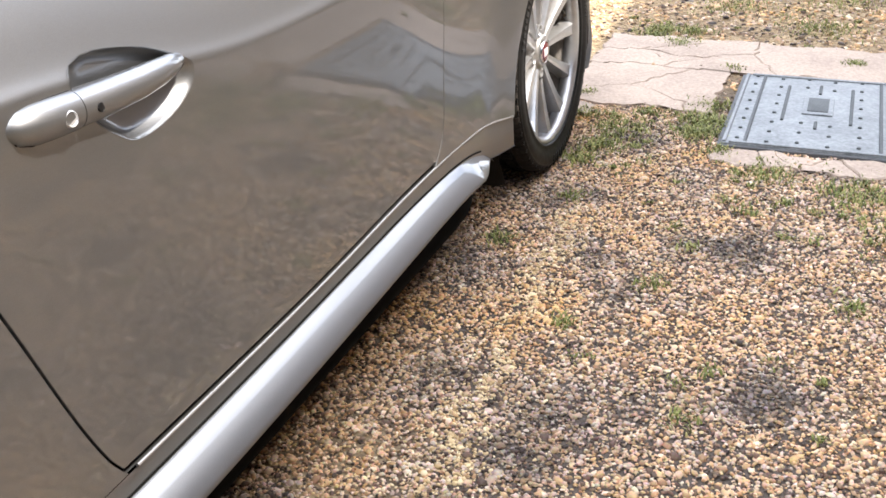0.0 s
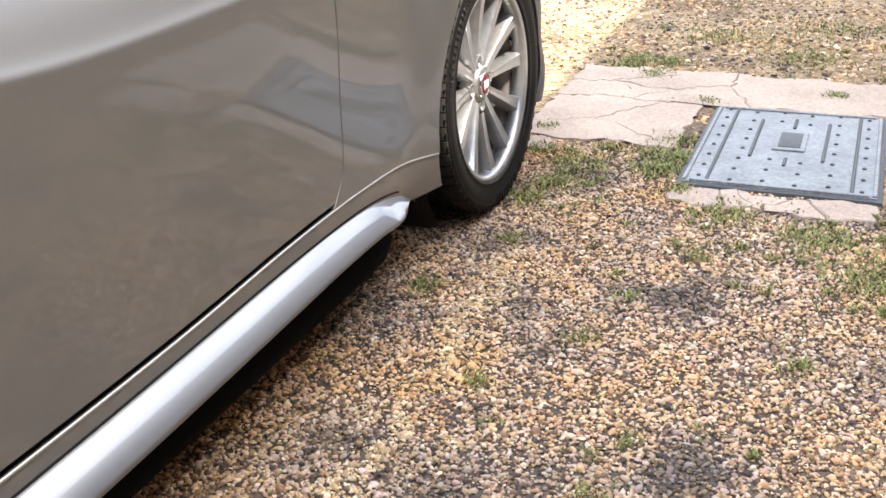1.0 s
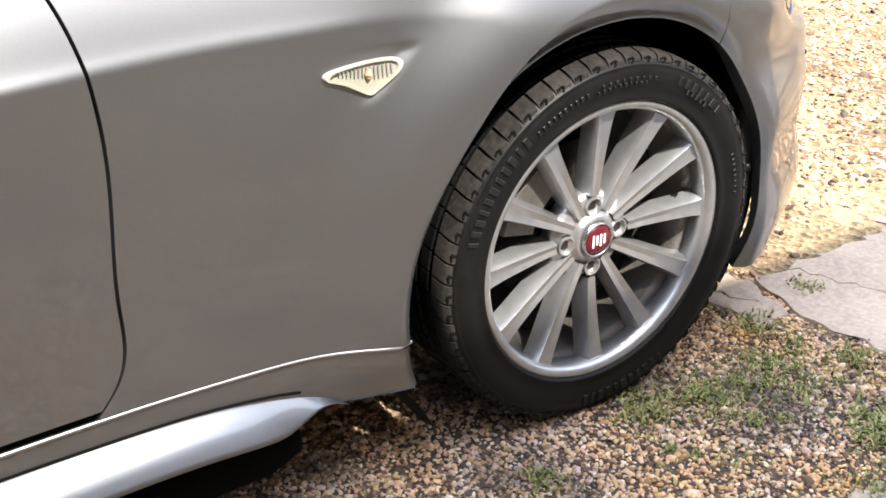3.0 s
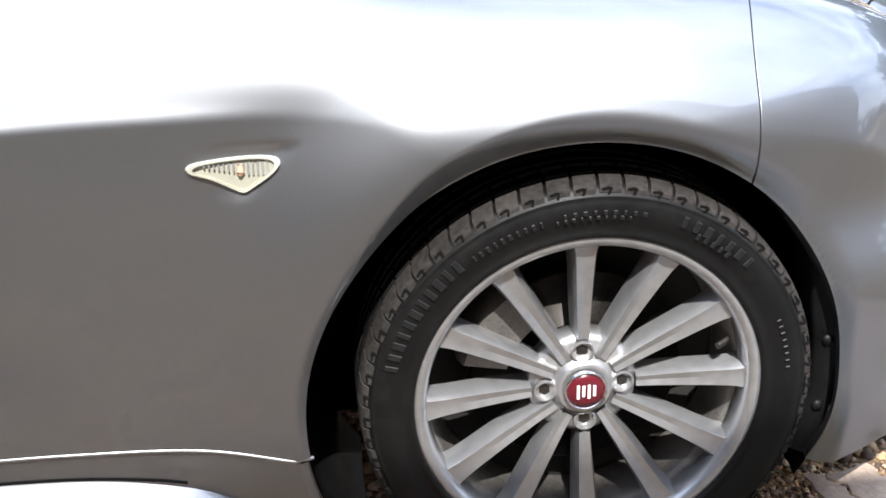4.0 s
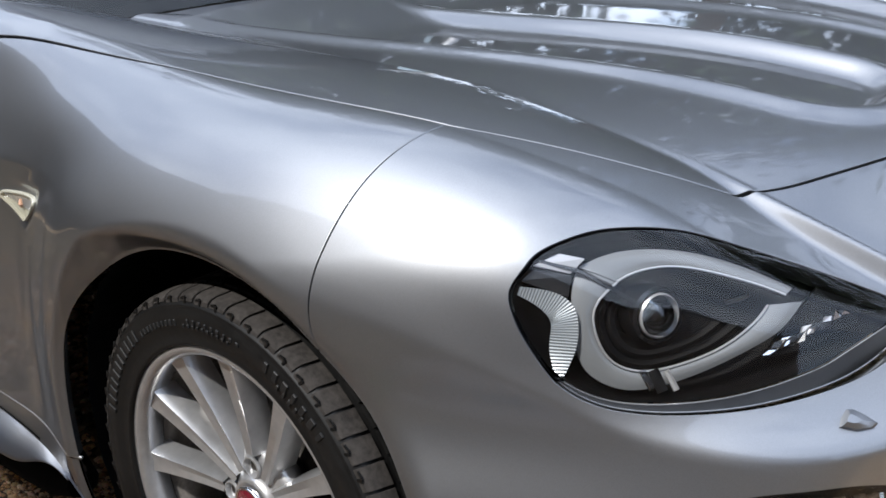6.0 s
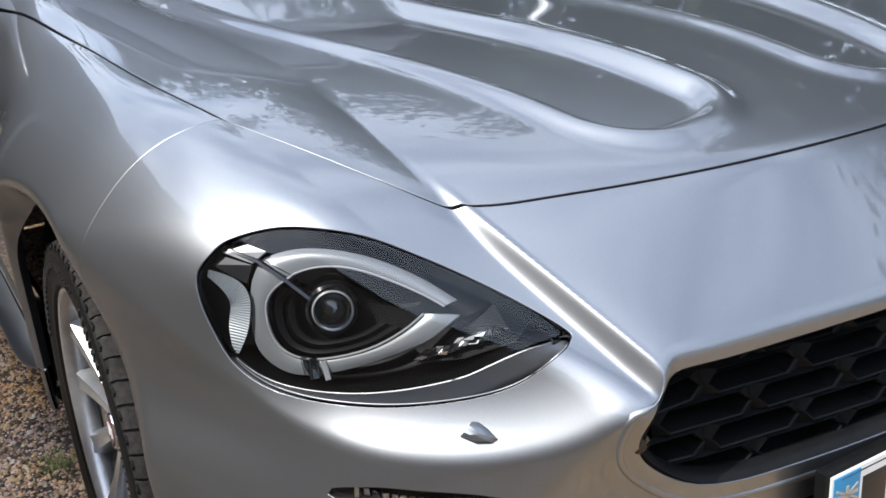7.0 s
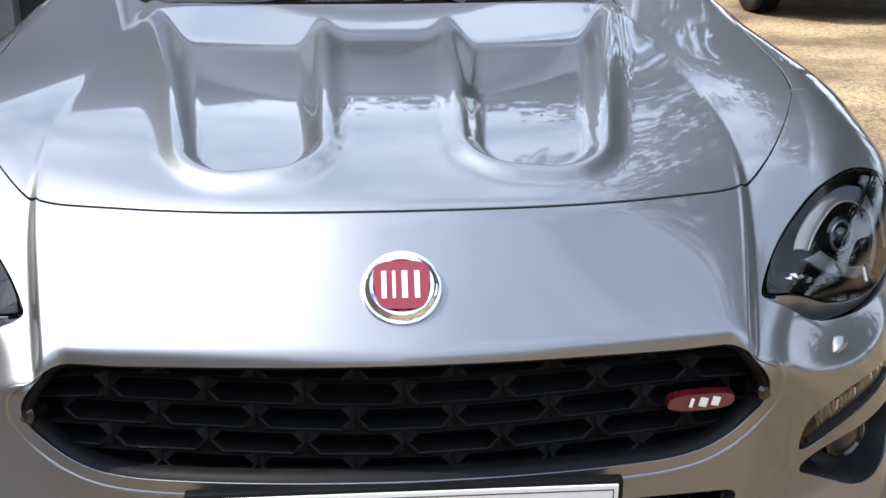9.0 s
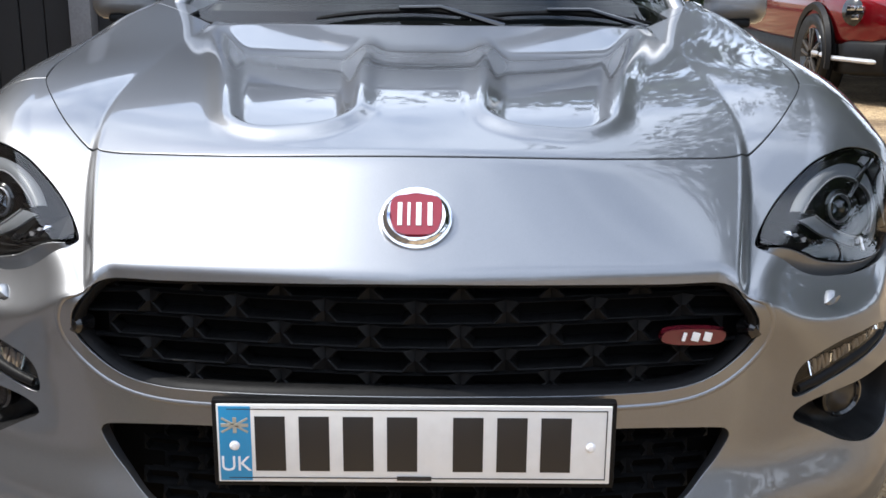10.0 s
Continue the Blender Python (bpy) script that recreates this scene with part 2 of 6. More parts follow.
# top lines: hood middle, hood crease, fender crown
hood_mid = spline((-1.0, 0.86), (-0.5, 0.790), (-0.2, 0.776), (0.1, 0.774), (0.3, 0.763), (0.45, 0.743), (0.56, 0.722), (0.639, 0.704), (0.75, 0.672), (0.85, 0.64))
crease_y = spline((-0.6, 0.535), (-0.2, 0.522), (0.2, 0.508), (0.477, 0.494), (0.6, 0.466), (0.727, 0.433), (0.8, 0.413))
crease_z = spline((-0.6, 0.812), (-0.2, 0.793), (0.1, 0.772), (0.3, 0.741), (0.477, 0.688), (0.6, 0.634), (0.727, 0.572), (0.8, 0.535))
crown_y = spline((-0.9, 0.80), (-0.4, 0.742), (-0.1, 0.712), (0.1, 0.690), (0.2, 0.672), (0.35, 0.640), (0.5, 0.585), (0.6, 0.535), (0.727, 0.450), (0.8, 0.425))
crown_z = spline((-0.9, 0.878), (-0.6, 0.848), (-0.4, 0.822), (-0.1, 0.790), (0.1, 0.776), (0.2, 0.766), (0.35, 0.732), (0.5, 0.670), (0.6, 0.622), (0.727, 0.566), (0.8, 0.53))
crown_drop = spline((-0.6, 0.10), (0.0, 0.085), (0.2, 0.08), (0.36, 0.068), (0.5, 0.075), (0.7, 0.10))
# flank: half-widths of the door and of the front wing by height
door_w = spline((0.0, 0.78), (0.12, 0.828), (0.22, 0.845), (0.32, 0.853), (0.45, 0.863), (0.58, 0.871), (0.66, 0.875), (0.80, 0.882))
wing_w = spline((0.0, 0.80), (0.12, 0.840), (0.22, 0.852), (0.32, 0.853), (0.42, 0.852), (0.52, 0.850), (0.60, 0.848), (0.66, 0.846), (0.80, 0.848))
# nose: plan line at grille height and how it leans
nose_x = spline((-0.1, 0.789), (0.0, 0.790), (0.10, 0.784), (0.213, 0.769), (0.33, 0.750), (0.435, 0.728), (0.51, 0.694), (0.58, 0.645), (0.65, 0.585), (0.71, 0.510), (0.755, 0.432), (0.80, 0.345), (0.84, 0.245), (0.87, 0.130), (0.90, -0.03))
nose_lean = spline((0.0, -0.10), (0.12, 0.0), (0.19, 0.030), (0.235, 0.026), (0.29, 0.006), (0.34, 0.002), (0.4, 0.003), (0.48, 0.0), (0.52, -0.012), (0.57, -0.045), (0.62, -0.09), (0.7, -0.17))
ledge_z = spline((0.40, 0.585), (0.431, 0.563), (0.48, 0.533), (0.51, 0.514), (0.535, 0.502), (0.585, 0.489), (0.63, 0.486), (0.68, 0.488), (0.72, 0.495), (0.744, 0.506), (0.77, 0.530), (0.80, 0.560), (0.84, 0.60))
shoulder_z = spline((-2.8, 0.735), (-2.1, 0.722), (-1.72, 0.706), (-1.58, 0.680), (-1.37, 0.664), (-1.13, 0.666), (-0.83, 0.669), (-0.42, 0.670), (0.25, 0.664))
HUB = (-0.034, -0.842, 0.267)
ARCH_X, ARCH_Z, ARCH = -0.050, 0.268, 0.353
REAR_X = -2.344


def box_field(x, y, hx, hy, r):
    qx, qy = np.abs(x) - hx + r, np.abs(y) - hy + r
    return np.hypot(np.maximum(qx, 0), np.maximum(qy, 0)) + np.minimum(np.maximum(qx, qy), 0) - r


hood_front = spline((-0.32, 0.553), (-0.19, 0.594), (0.0, 0.617), (0.19, 0.594), (0.32, 0.553), (0.42, 0.512), (0.496, 0.472), (0.563, 0.400), (0.62, 0.302), (0.664, 0.205), (0.70, 0.10))


def hood_line(x, y):
    """The hood's height: a shallow crown across that meets the crease."""
    z0, t = hood_mid(x), np.clip(y / crease_y(x), 0, 1.1)
    return z0 + (crease_z(x) - z0) * (0.8 * t ** 2 + 0.2 * t ** 4)


def top_height(x, y):
    yc, zc, yf, zf = crease_y(x), crease_z(x), crown_y(x), crown_z(x)
    hood = hood_line(x, y)
    # two long scoops with a raised rim, narrowing forwards
    n = (y - 0.255 + 0.125 * x) / (0.140 - 0.08 * x)
    s = box_field(x + 0.36, n * 0.125, 0.875, 0.125, 0.100)
    hood = hood + 0.010 * np.exp(-(s / 0.022) ** 2) - 0.013 * ease(0.0, -0.052, s)
    # the rear edge kicks up in front of the windscreen
    kick = 0.772 + 0.225 * np.minimum(-0.275 - x, 0.22) - 0.015 * np.maximum((y - 0.38) / 0.2, 0) ** 2
    hood = soft_max(hood, kick, 0.010)
    # in front of the shut line the nose bends over and falls straight to the lip above the grille
    ym = np.minimum(y, 0.494)
    xf, xl = hood_front(ym), nose_x(ym)
    face = 0.573 + (hood_line(xf, y) - 0.573) / (xl - xf) * (xl - x)
    hood = -soft_max(-hood, -face, 0.012)
    # wing: from the crease through a shallow valley to the crown and over it
    w = np.maximum(yf - yc, 0.012)
    u = (y - yc) / w
    swell = 0.006 * (1 - ease(0.40, 0.62, x))
    uc = np.clip(u, 0, 1)
    rise = zc + (zf - zc) * uc * (2 - uc) + swell * 4 * uc * (1 - uc) * (1 - 0.4 * uc)
    fall = zf - crown_drop(x) * np.maximum((y - yf) / 0.14, 0) ** 2
    wing = np.where(u < 1, rise, fall)
    # just outside the crease the wing drops steeply, then levels out towards the lamp
    e = np.maximum(y - yc, 0)
    wing = wing + (0.25 * ease(0.0, 0.38, x) + 0.75 * ease(0.38, 0.56, x)) * soft_max(-1.6 * e, -0.020 + 0 * e, 0.006)
    q = 0.014 - 0.007 * ease(0.10, 0.42, x)
    k = ease(-1, 1, (y - yc) / q)
    return hood * (1 - k) + wing * k


def side_width(x, z):
    k = ease(-1.10, -0.56, x)
    w = door_w(z) * (1 - k) + wing_w(z) * k
    # behind the wheel a crisp shoulder crease with a small step over it; above it the flank curves in to the hood
    r = np.hypot(x - ARCH_X, z - ARCH_Z)
    flare = 1 - ease(0.022, 0.23, r - ARCH)
    up = z - shoulder_z(x)
    over = np.maximum(up, 0)
    lean = np.where(up < 0, 0.9 * up, 0.30 * over + 0.006 * (1 - np.exp(-over / 0.012)) + 1.6 * over ** 2)
    rear = -soft_max(-w - 0.012 * flare * ease(-0.62, -0.25, x), lean - 0.876 + 0.026 * k, 0.004)
    # over the wheel the wing swells and leans in evenly from the arch to the crown
    full = w + soft_max(0.047 * flare, 0.047 * ease(0.46, 0.66, z) * ease(-0.38, -0.06, x), 0.012)
    full = -soft_max(-full, 1.25 * (up - 0.020) - 0.894, 0.057)
    high = ease(-0.60, -0.20, x)
    w = rear * (1 - high) + full * high
    band = 0.012 + 0.030 * ease(-0.38, -0.20, x) * ease(0.40, 0.28, x)
    tuck = 1.05 * soft_max(ARCH + band - r, 0 * r, 0.003) * ease(-0.72, -0.40, x)
    w = w - np.minimum(tuck, 0.042)
    # the hollow beside the side lamp
    edge = -0.743 * (x + 0.384) + 0.669 * (z - 0.629)
    hollow = ease(0, 0.018, 0.650 - z) * ease(0, 0.028, edge) * ease(-0.51, -0.42, x) * ease(0.565, 0.60, z)
    w = w - 0.005 * hollow
    return w + 0.12 * ease(0.26, 0.44, x)


def nose_front(y, z):
    wide = 0.042 * ease(0.54, 0.36, z)
    yy = y - wide * ease(0.45, 0.75, y)
    k = ease(0.40, 0.47, y)
    # under the lamps a crisp ledge: steep below its edge, leaning back above it
    up = z - ledge_z(y)
    fade = 1 - 0.64 * ease(0.66, 0.80, y)
    brow = 0.018 * np.exp(-(np.minimum(up, 0) / 0.07) ** 2)
    lean = nose_lean(np.minimum(z, 0.40)) + 0.003 + (brow - 1.22 * soft_max(up, 0 * up, 0.008) + 0.78 * soft_max(up - 0.045, 0 * up, 0.03) - 1.2 * np.maximum(up - 0.11, 0) ** 2) * fade
    lean_mid = np.where(z < 0.48, nose_lean(z), nose_lean(0.48) - 0.10 * (np.maximum(z, 0.48) - 0.48))
    return nose_x(yy) + k * lean + (1 - k) * lean_mid


def skin(p):
    """Below zero inside the body."""
    x, y, z = p[..., 0], np.abs(p[..., 1]), p[..., 2]
    a = y - side_width(x, z)
    b = (z - top_height(x, y)) * 0.9
    c = (x - nose_front(y, z)) * 0.75
    d = -2.95 - x
    ab = soft_max(a, b, 0.045)
    lip = 0.008 + 0.006 * ease(0.41, 0.47, y) + 0.040 * ease(0.52, 0.72, y)
    return np.maximum(soft_max(ab, c, lip), d)


def skin_normal(p):
    g = np.empty_like(p)
    for i in range(3):
        e = np.zeros(3)
        e[i] = 0.003
        g[..., i] = skin(p + e) - skin(p - e)
    return g / np.maximum(np.linalg.norm(g, axis=-1, keepdims=True), 1e-9)


def skin_rays(eye, way, near, far, steps=34):
    """Where rays from inside leave the body."""
    a, b = np.full(way.shape[:-1], near), np.full(way.shape[:-1], far)
    for _ in range(steps):
        m = (a + b) / 2
        inside = skin(eye + m[..., None] * way) < 0
        a, b = np.where(inside, m, a), np.where(inside, b, m)
    return eye + ((a + b) / 2)[..., None] * way

# ---- ground: a packed gravel yard that falls away behind the car ----
def ground_z(x, y):
    return -0.004 - 0.15 * ease(-2.6, -6.6, x)


GRAVEL = material("packed gravel", (0.2, 0.17, 0.13), 0.9)
p = coords(GRAVEL)
vor = node(GRAVEL, "ShaderNodeTexVoronoi", Scale=80.0)
link(GRAVEL, p, "Vector", vor, "Vector")
big = noise_tex(GRAVEL, p, 1.3, 6, 0.6)
r1 = ramp(GRAVEL, vor, "Color", (0.0, (0.06, 0.045, 0.032)), (0.3, (0.30, 0.205, 0.105)), (0.6, (0.46, 0.33, 0.175)), (1.0, (0.58, 0.45, 0.28)))
r2 = ramp(GRAVEL, big, "Fac", (0.38, (0.42, 0.38, 0.36)), (0.62, (1.0, 1.0, 1.0)))
mul = node(GRAVEL, "ShaderNodeMix")
mul.data_type, mul.blend_type = "RGBA", "MULTIPLY"
mul.inputs["Factor"].default_value = 1.0
link(GRAVEL, r1, "Color", mul, "A")
link(GRAVEL, r2, "Color", mul, "B")
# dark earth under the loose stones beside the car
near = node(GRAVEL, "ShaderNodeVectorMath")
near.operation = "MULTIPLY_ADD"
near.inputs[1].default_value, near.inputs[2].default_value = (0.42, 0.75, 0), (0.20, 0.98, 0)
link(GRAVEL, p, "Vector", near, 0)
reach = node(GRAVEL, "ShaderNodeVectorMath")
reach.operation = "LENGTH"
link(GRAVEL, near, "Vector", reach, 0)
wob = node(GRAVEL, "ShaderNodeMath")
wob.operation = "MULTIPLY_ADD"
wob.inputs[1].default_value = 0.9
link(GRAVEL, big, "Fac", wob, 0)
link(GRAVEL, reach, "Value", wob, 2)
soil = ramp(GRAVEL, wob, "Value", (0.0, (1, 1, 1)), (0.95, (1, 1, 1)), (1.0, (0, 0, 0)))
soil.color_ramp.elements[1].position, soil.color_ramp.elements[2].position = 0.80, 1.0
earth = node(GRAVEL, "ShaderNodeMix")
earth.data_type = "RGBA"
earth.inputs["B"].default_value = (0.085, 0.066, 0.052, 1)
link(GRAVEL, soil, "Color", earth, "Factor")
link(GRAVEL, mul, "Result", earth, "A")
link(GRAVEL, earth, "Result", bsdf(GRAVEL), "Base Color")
bump(GRAVEL, vor, "Distance", 0.9, 0.008)
N = 110
axis = np.sign(np.linspace(-1, 1, N)) * np.abs(np.linspace(-1, 1, N)) ** 3.5 * 400
gx, gy = np.meshgrid(axis, axis, indexing="ij")
gz = ground_z(gx, gy)
gv = np.stack([gx, gy, gz], -1).reshape(-1, 3)
gf = [(i * N + j, (i + 1) * N + j, (i + 1) * N + j + 1, i * N + j + 1) for i in range(N - 1) for j in range(N - 1)]
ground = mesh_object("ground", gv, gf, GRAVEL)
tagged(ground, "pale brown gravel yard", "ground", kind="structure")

# ---- the car's skin as a net, from which the panels are cut ----
def skin_net():
    up = np.radians(np.concatenate([np.linspace(-17, 15, 50), np.linspace(15, 42, 130)[1:], np.linspace(42, 90, 110)[1:]]))
    xs = np.concatenate([np.arange(-2.9, -2.1, 0.025), np.arange(-2.1, -0.8, 0.02), np.arange(-0.8, 0.2, 0.006)])
    turn = np.radians(np.linspace(0, 89.6, 270))
    cols, eyes = [], []
    for x in xs:
        cols.append(np.stack([0 * up, -np.cos(up), np.sin(up)], -1))
        eyes.append(np.tile((x, 0, 0.30), (len(up), 1)))
    for a in turn:
        cols.append(np.stack([np.sin(a) + 0 * up, -np.cos(a) * np.cos(up), np.cos(a) * np.sin(up)], -1))
        eyes.append(np.tile((0.2, 0, 0.30), (len(up), 1)))
    p = skin_rays(np.array(eyes), np.array(cols), 0.25, 1.3)
    n, m = p.shape[:2]
    left = p[:, :-1][:, ::-1] * (1, -1, 1)
    full = np.concatenate([p, left], 1)
    k = full.shape[1]
    i, j = np.meshgrid(np.arange(n - 1), np.arange(k - 1), indexing="ij")
    a = (i * k + j).ravel()
    return full.reshape(-1, 3), np.stack([a, a + k, a + k + 1, a + 1], -1)


NET_V, NET_F = skin_net()
mid = NET_V[NET_F[len(NET_F) // 3]]
if np.dot(np.cross(mid[1] - mid[0], mid[3] - mid[0]), skin_normal(mid.mean(0)[None])[0]) < 0:
    NET_F = NET_F[:, ::-1]


def panel(name, fields, mat, parent, label="", flange=0.014, lift=0.0, sink=None):
    values = [f(NET_V) for f in fields]
    near = np.min(values, 0) > -0.03
    faces = NET_F[near[NET_F].all(1)]
    used, inv = np.unique(faces, return_inverse=True)
    v, f = NET_V[used], [tuple(q) for q in inv.reshape(-1, 4).tolist()]
    for field in fields:
        v, f = clip(v, f, field)
    n = skin_normal(v)
    out = np.zeros_like(v)
    edges = boundary(f)
    for a, b in edges:
        d = np.cross(v[b] - v[a], n[a])
        out[a] += d
        out[b] += d
    if flange:
        rim = sorted({i for e in edges for i in e})
        o = out[rim]
        o /= np.maximum(np.linalg.norm(o, axis=1, keepdims=True), 1e-9)
        base = len(v)
        r1 = {i: base + k for k, i in enumerate(rim)}
        r2 = {i: base + len(rim) + k for k, i in enumerate(rim)}
        v = np.concatenate([v, v[rim] - n[rim] * 0.0022 + o * 0.0006, v[rim] - n[rim] * flange])
        n = np.concatenate([n, o, o])
        for a, b in edges:
            f += [(b, a, r1[a], r1[b]), (r1[b], r1[a], r2[a], r2[b])]
    if lift:
        v = v + n * lift
    if sink:
        v, n = v + sink(v), None
    return mesh_object(name, v, f, mat, parent, label, normals=n)


X, Y, Z = (lambda p: p[:, 0]), (lambda p: np.abs(p[:, 1])), (lambda p: p[:, 2])
GAP = 0.0026
hood_side = spline((-0.75, 0.772), (-0.4, 0.738), (-0.1, 0.708), (0.1, 0.686), (0.2, 0.667), (0.3, 0.650))
seam_x = spline((0.4, 0.155), (0.577, 0.156), (0.650, 0.158), (0.700, 0.163), (0.74, 0.174), (0.766, 0.191), (0.80, 0.235))
door_front = spline((0.20, -0.856), (0.247, -0.832), (0.292, -0.798), (0.40, -0.781), (0.56, -0.773), (0.67, -0.780), (0.73, -0.794), (0.80, -0.825))
door_rear = spline((0.215, -1.752), (0.245, -1.782), (0.305, -1.822), (0.525, -1.924), (0.70, -2.005), (0.82, -2.05))
sill_top = spline((-2.1, 0.238), (-1.78, 0.238), (-1.44, 0.238), (-1.19, 0.243), (-1.06, 0.249), (-0.85, 0.256), (-0.765, 0.257), (-0.65, 0.254), (-0.58, 0.250), (-0.50, 0.241), (-0.405, 0.228), (-0.30, 0.210))


def hood_rear(p):
    return 0.50 + 0.26 * np.clip(Y(p) / 0.74, 0, 1.05) ** 3


def in_hood(p):
    return np.minimum(np.minimum(hood_front(Y(p)) - X(p), hood_side(X(p)) - Y(p)), X(p) + hood_rear(p))


def out_hood(p):
    return np.maximum(np.maximum(X(p) - hood_front(Y(p)), Y(p) - hood_side(X(p))), -hood_rear(p) - X(p))


def out_arch(p):
    r = np.hypot(X(p) - ARCH_X, Z(p) - ARCH_Z)
    rear = np.hypot(X(p) - REAR_X, Z(p) - ARCH_Z)
    return np.minimum(r, rear) - ARCH


def right(p):
    return -p[:, 1]


def left(p):
    return p[:, 1]


# lamp, grille and intake openings lie as outlines on flat charts
LAMP_C, LAMP_U = np.array((0.52, 0.63, 0.61)), np.array((0.292, -0.28, -0.044))
LAMP_U = LAMP_U / np.linalg.norm(LAMP_U)
LAMP_N = np.array((0.62, 0.62, 0.48))
LAMP_N = LAMP_N - LAMP_U * LAMP_N.dot(LAMP_U)
LAMP_N /= np.linalg.norm(LAMP_N)
LAMP_V = np.cross(LAMP_N, LAMP_U)
LAMP_V *= np.sign(LAMP_V[2])


def lamp_chart(p):
    q = np.stack([X(p), Y(p), Z(p)], -1) - LAMP_C
    return np.stack([q @ LAMP_U, q @ LAMP_V], -1)

LAMP_TOP = [(-0.196, -0.049), (-0.215, -0.019), (-0.223, 0.010), (-0.210, 0.034), (-0.191, 0.054), (-0.145, 0.074), (-0.099, 0.081), (-0.040, 0.081), (0.020, 0.069), (0.081, 0.053), (0.140, 0.034)]
LAMP_OPEN = loop_curve(LAMP_TOP + [(0.190, 0.014), (0.195, 0.003), (0.189, -0.011), (0.164, -0.039), (0.132, -0.061), (0.087, -0.079), (0.031, -0.094), (-0.025, -0.102), (-0.084, -0.104), (-0.132, -0.097), (-0.170, -0.078)])
LENS_EDGE = loop_curve([(u * 0.985 + 0.001, v * 0.96) for u, v in LAMP_TOP] + [(0.178, 0.014), (0.182, 0.007), (0.154, -0.010), (0.118, -0.034), (0.086, -0.053), (0.030, -0.074), (-0.026, -0.087), (-0.084, -0.092), (-0.130, -0.087), (-0.168, -0.070)])


CUP_OPEN = loop_curve([(-1.792, 0.708), (-1.787, 0.721), (-1.767, 0.728), (-1.731, 0.727), (-1.668, 0.713), (-1.618, 0.693), (-1.592, 0.675), (-1.597, 0.653), (-1.626, 0.635), (-1.666, 0.625), (-1.704, 0.625), (-1.734, 0.640), (-1.759, 0.660), (-1.781, 0.684)])


def smooth_half(half, per=5):
    h = np.array(half, float)
    g = np.concatenate([h, (h * (-1, 1))[::-1][1:-1]])
    return loop_curve(g, per)


GRILLE_OPEN = smooth_half([(0, 0.568), (0.175, 0.564), (0.327, 0.559), (0.415, 0.557), (0.447, 0.534), (0.466, 0.500), (0.455, 0.467), (0.411, 0.430), (0.352, 0.412), (0.254, 0.409), (0, 0.416)])
INTAKE_OPEN = smooth_half([(0, 0.366), (0.25, 0.360), (0.405, 0.352), (0.436, 0.343), (0.432, 0.322), (0.405, 0.286), (0.34, 0.235), (0.2, 0.215), (0, 0.21)])
DRL_OPEN = loop_curve([(0.533, 0.384), (0.545, 0.424), (0.60, 0.446), (0.650, 0.452), (0.694, 0.451), (0.728, 0.434), (0.66, 0.408), (0.60, 0.388), (0.55, 0.374)])
FOG_OPEN = loop_curve([(0.540, 0.343), (0.566, 0.362), (0.65, 0.374), (0.720, 0.385), (0.750, 0.37), (0.752, 0.31), (0.735, 0.28), (0.69, 0.272), (0.64, 0.284), (0.581, 0.316)])


def outside(chart, loop, grow=0.0):
    def field(p):
        q = chart(p)
        lo, hi = loop.min(0) - 0.03, loop.max(0) + 0.03
        near = ((q > lo) & (q < hi)).all(1)
        f = np.full(len(p), 0.03)
        f[near] = -outline_field(q[near], loop) - grow
        return f
    return field


def front_only(field):
    """Restricts an opening to the forward-facing skin."""
    return lambda p: np.where(X(p) > 0.30, field(p), 0.03)


def front_chart(p):
    return np.stack([Y(p), Z(p)], -1)


def within(chart, loop, shrink=0.0):
    return lambda p: np.where(X(p) > 0.28, -outside(chart, loop)(p) - shrink, -0.03)


car = thing("sports_car", "grey metallic two-seat sports car parked on gravel", "car", at=(0, 0, 0.030))
NOSE = [lambda p: X(p) - seam_x(Z(p)) - GAP * 0.6, lambda p: out_hood(p) - GAP, out_arch, lambda p: Z(p) - 0.135,
        front_only(outside(lamp_chart, LAMP_OPEN)), front_only(outside(front_chart, GRILLE_OPEN)), front_only(outside(front_chart, INTAKE_OPEN)),
        front_only(outside(front_chart, DRL_OPEN)), front_only(outside(front_chart, FOG_OPEN))]
bumper = panel("front_bumper", NOSE, PAINT, car, "grey metallic bumper and nose panel", flange=0.022)
hood = panel("hood", [lambda p: in_hood(p) - GAP], PAINT, car, "grey metallic hood with two long scoops")
for side in (right, left):
    panel("front_fender", [side, lambda p: seam_x(Z(p)) - X(p) - GAP * 0.6, lambda p: X(p) - door_front(Z(p)) - GAP, lambda p: out_hood(p) - GAP, out_arch,
                           lambda p: Z(p) - sill_top(X(p)) - 0.0016, lambda p: Y(p) - 0.60], PAINT, car, flange=0.020)
    panel("door", [side, lambda p: door_front(Z(p)) - X(p) - GAP, lambda p: X(p) - door_rear(Z(p)) - GAP, lambda p: Z(p) - sill_top(X(p)) - 0.013,
                   lambda p: 0.86 - Z(p), lambda p: Y(p) - 0.60, outside(lambda p: np.stack([X(p), Z(p)], -1), CUP_OPEN)], PAINT, car, flange=0.010)
    panel("sill", [side, lambda p: sill_top(X(p)) - Z(p) - 0.0008, lambda p: Z(p) - (0.150 + 0.030 * ease(-0.46, -0.62, X(p))), lambda p: X(p) + 2.02, out_arch, lambda p: -0.2 - X(p)], PAINT, car, lift=-0.004)
    panel("rear_quarter", [side, lambda p: door_rear(Z(p)) - X(p) - GAP, lambda p: Z(p) - np.where(X(p) > -2.02, sill_top(X(p)), 0.135), out_arch, lambda p: Y(p) - 0.60], PAINT, car)
panel("rear_deck", [lambda p: 0.60 - Y(p), lambda p: -1.60 - X(p), lambda p: Z(p) - 0.5], PAINT, car)

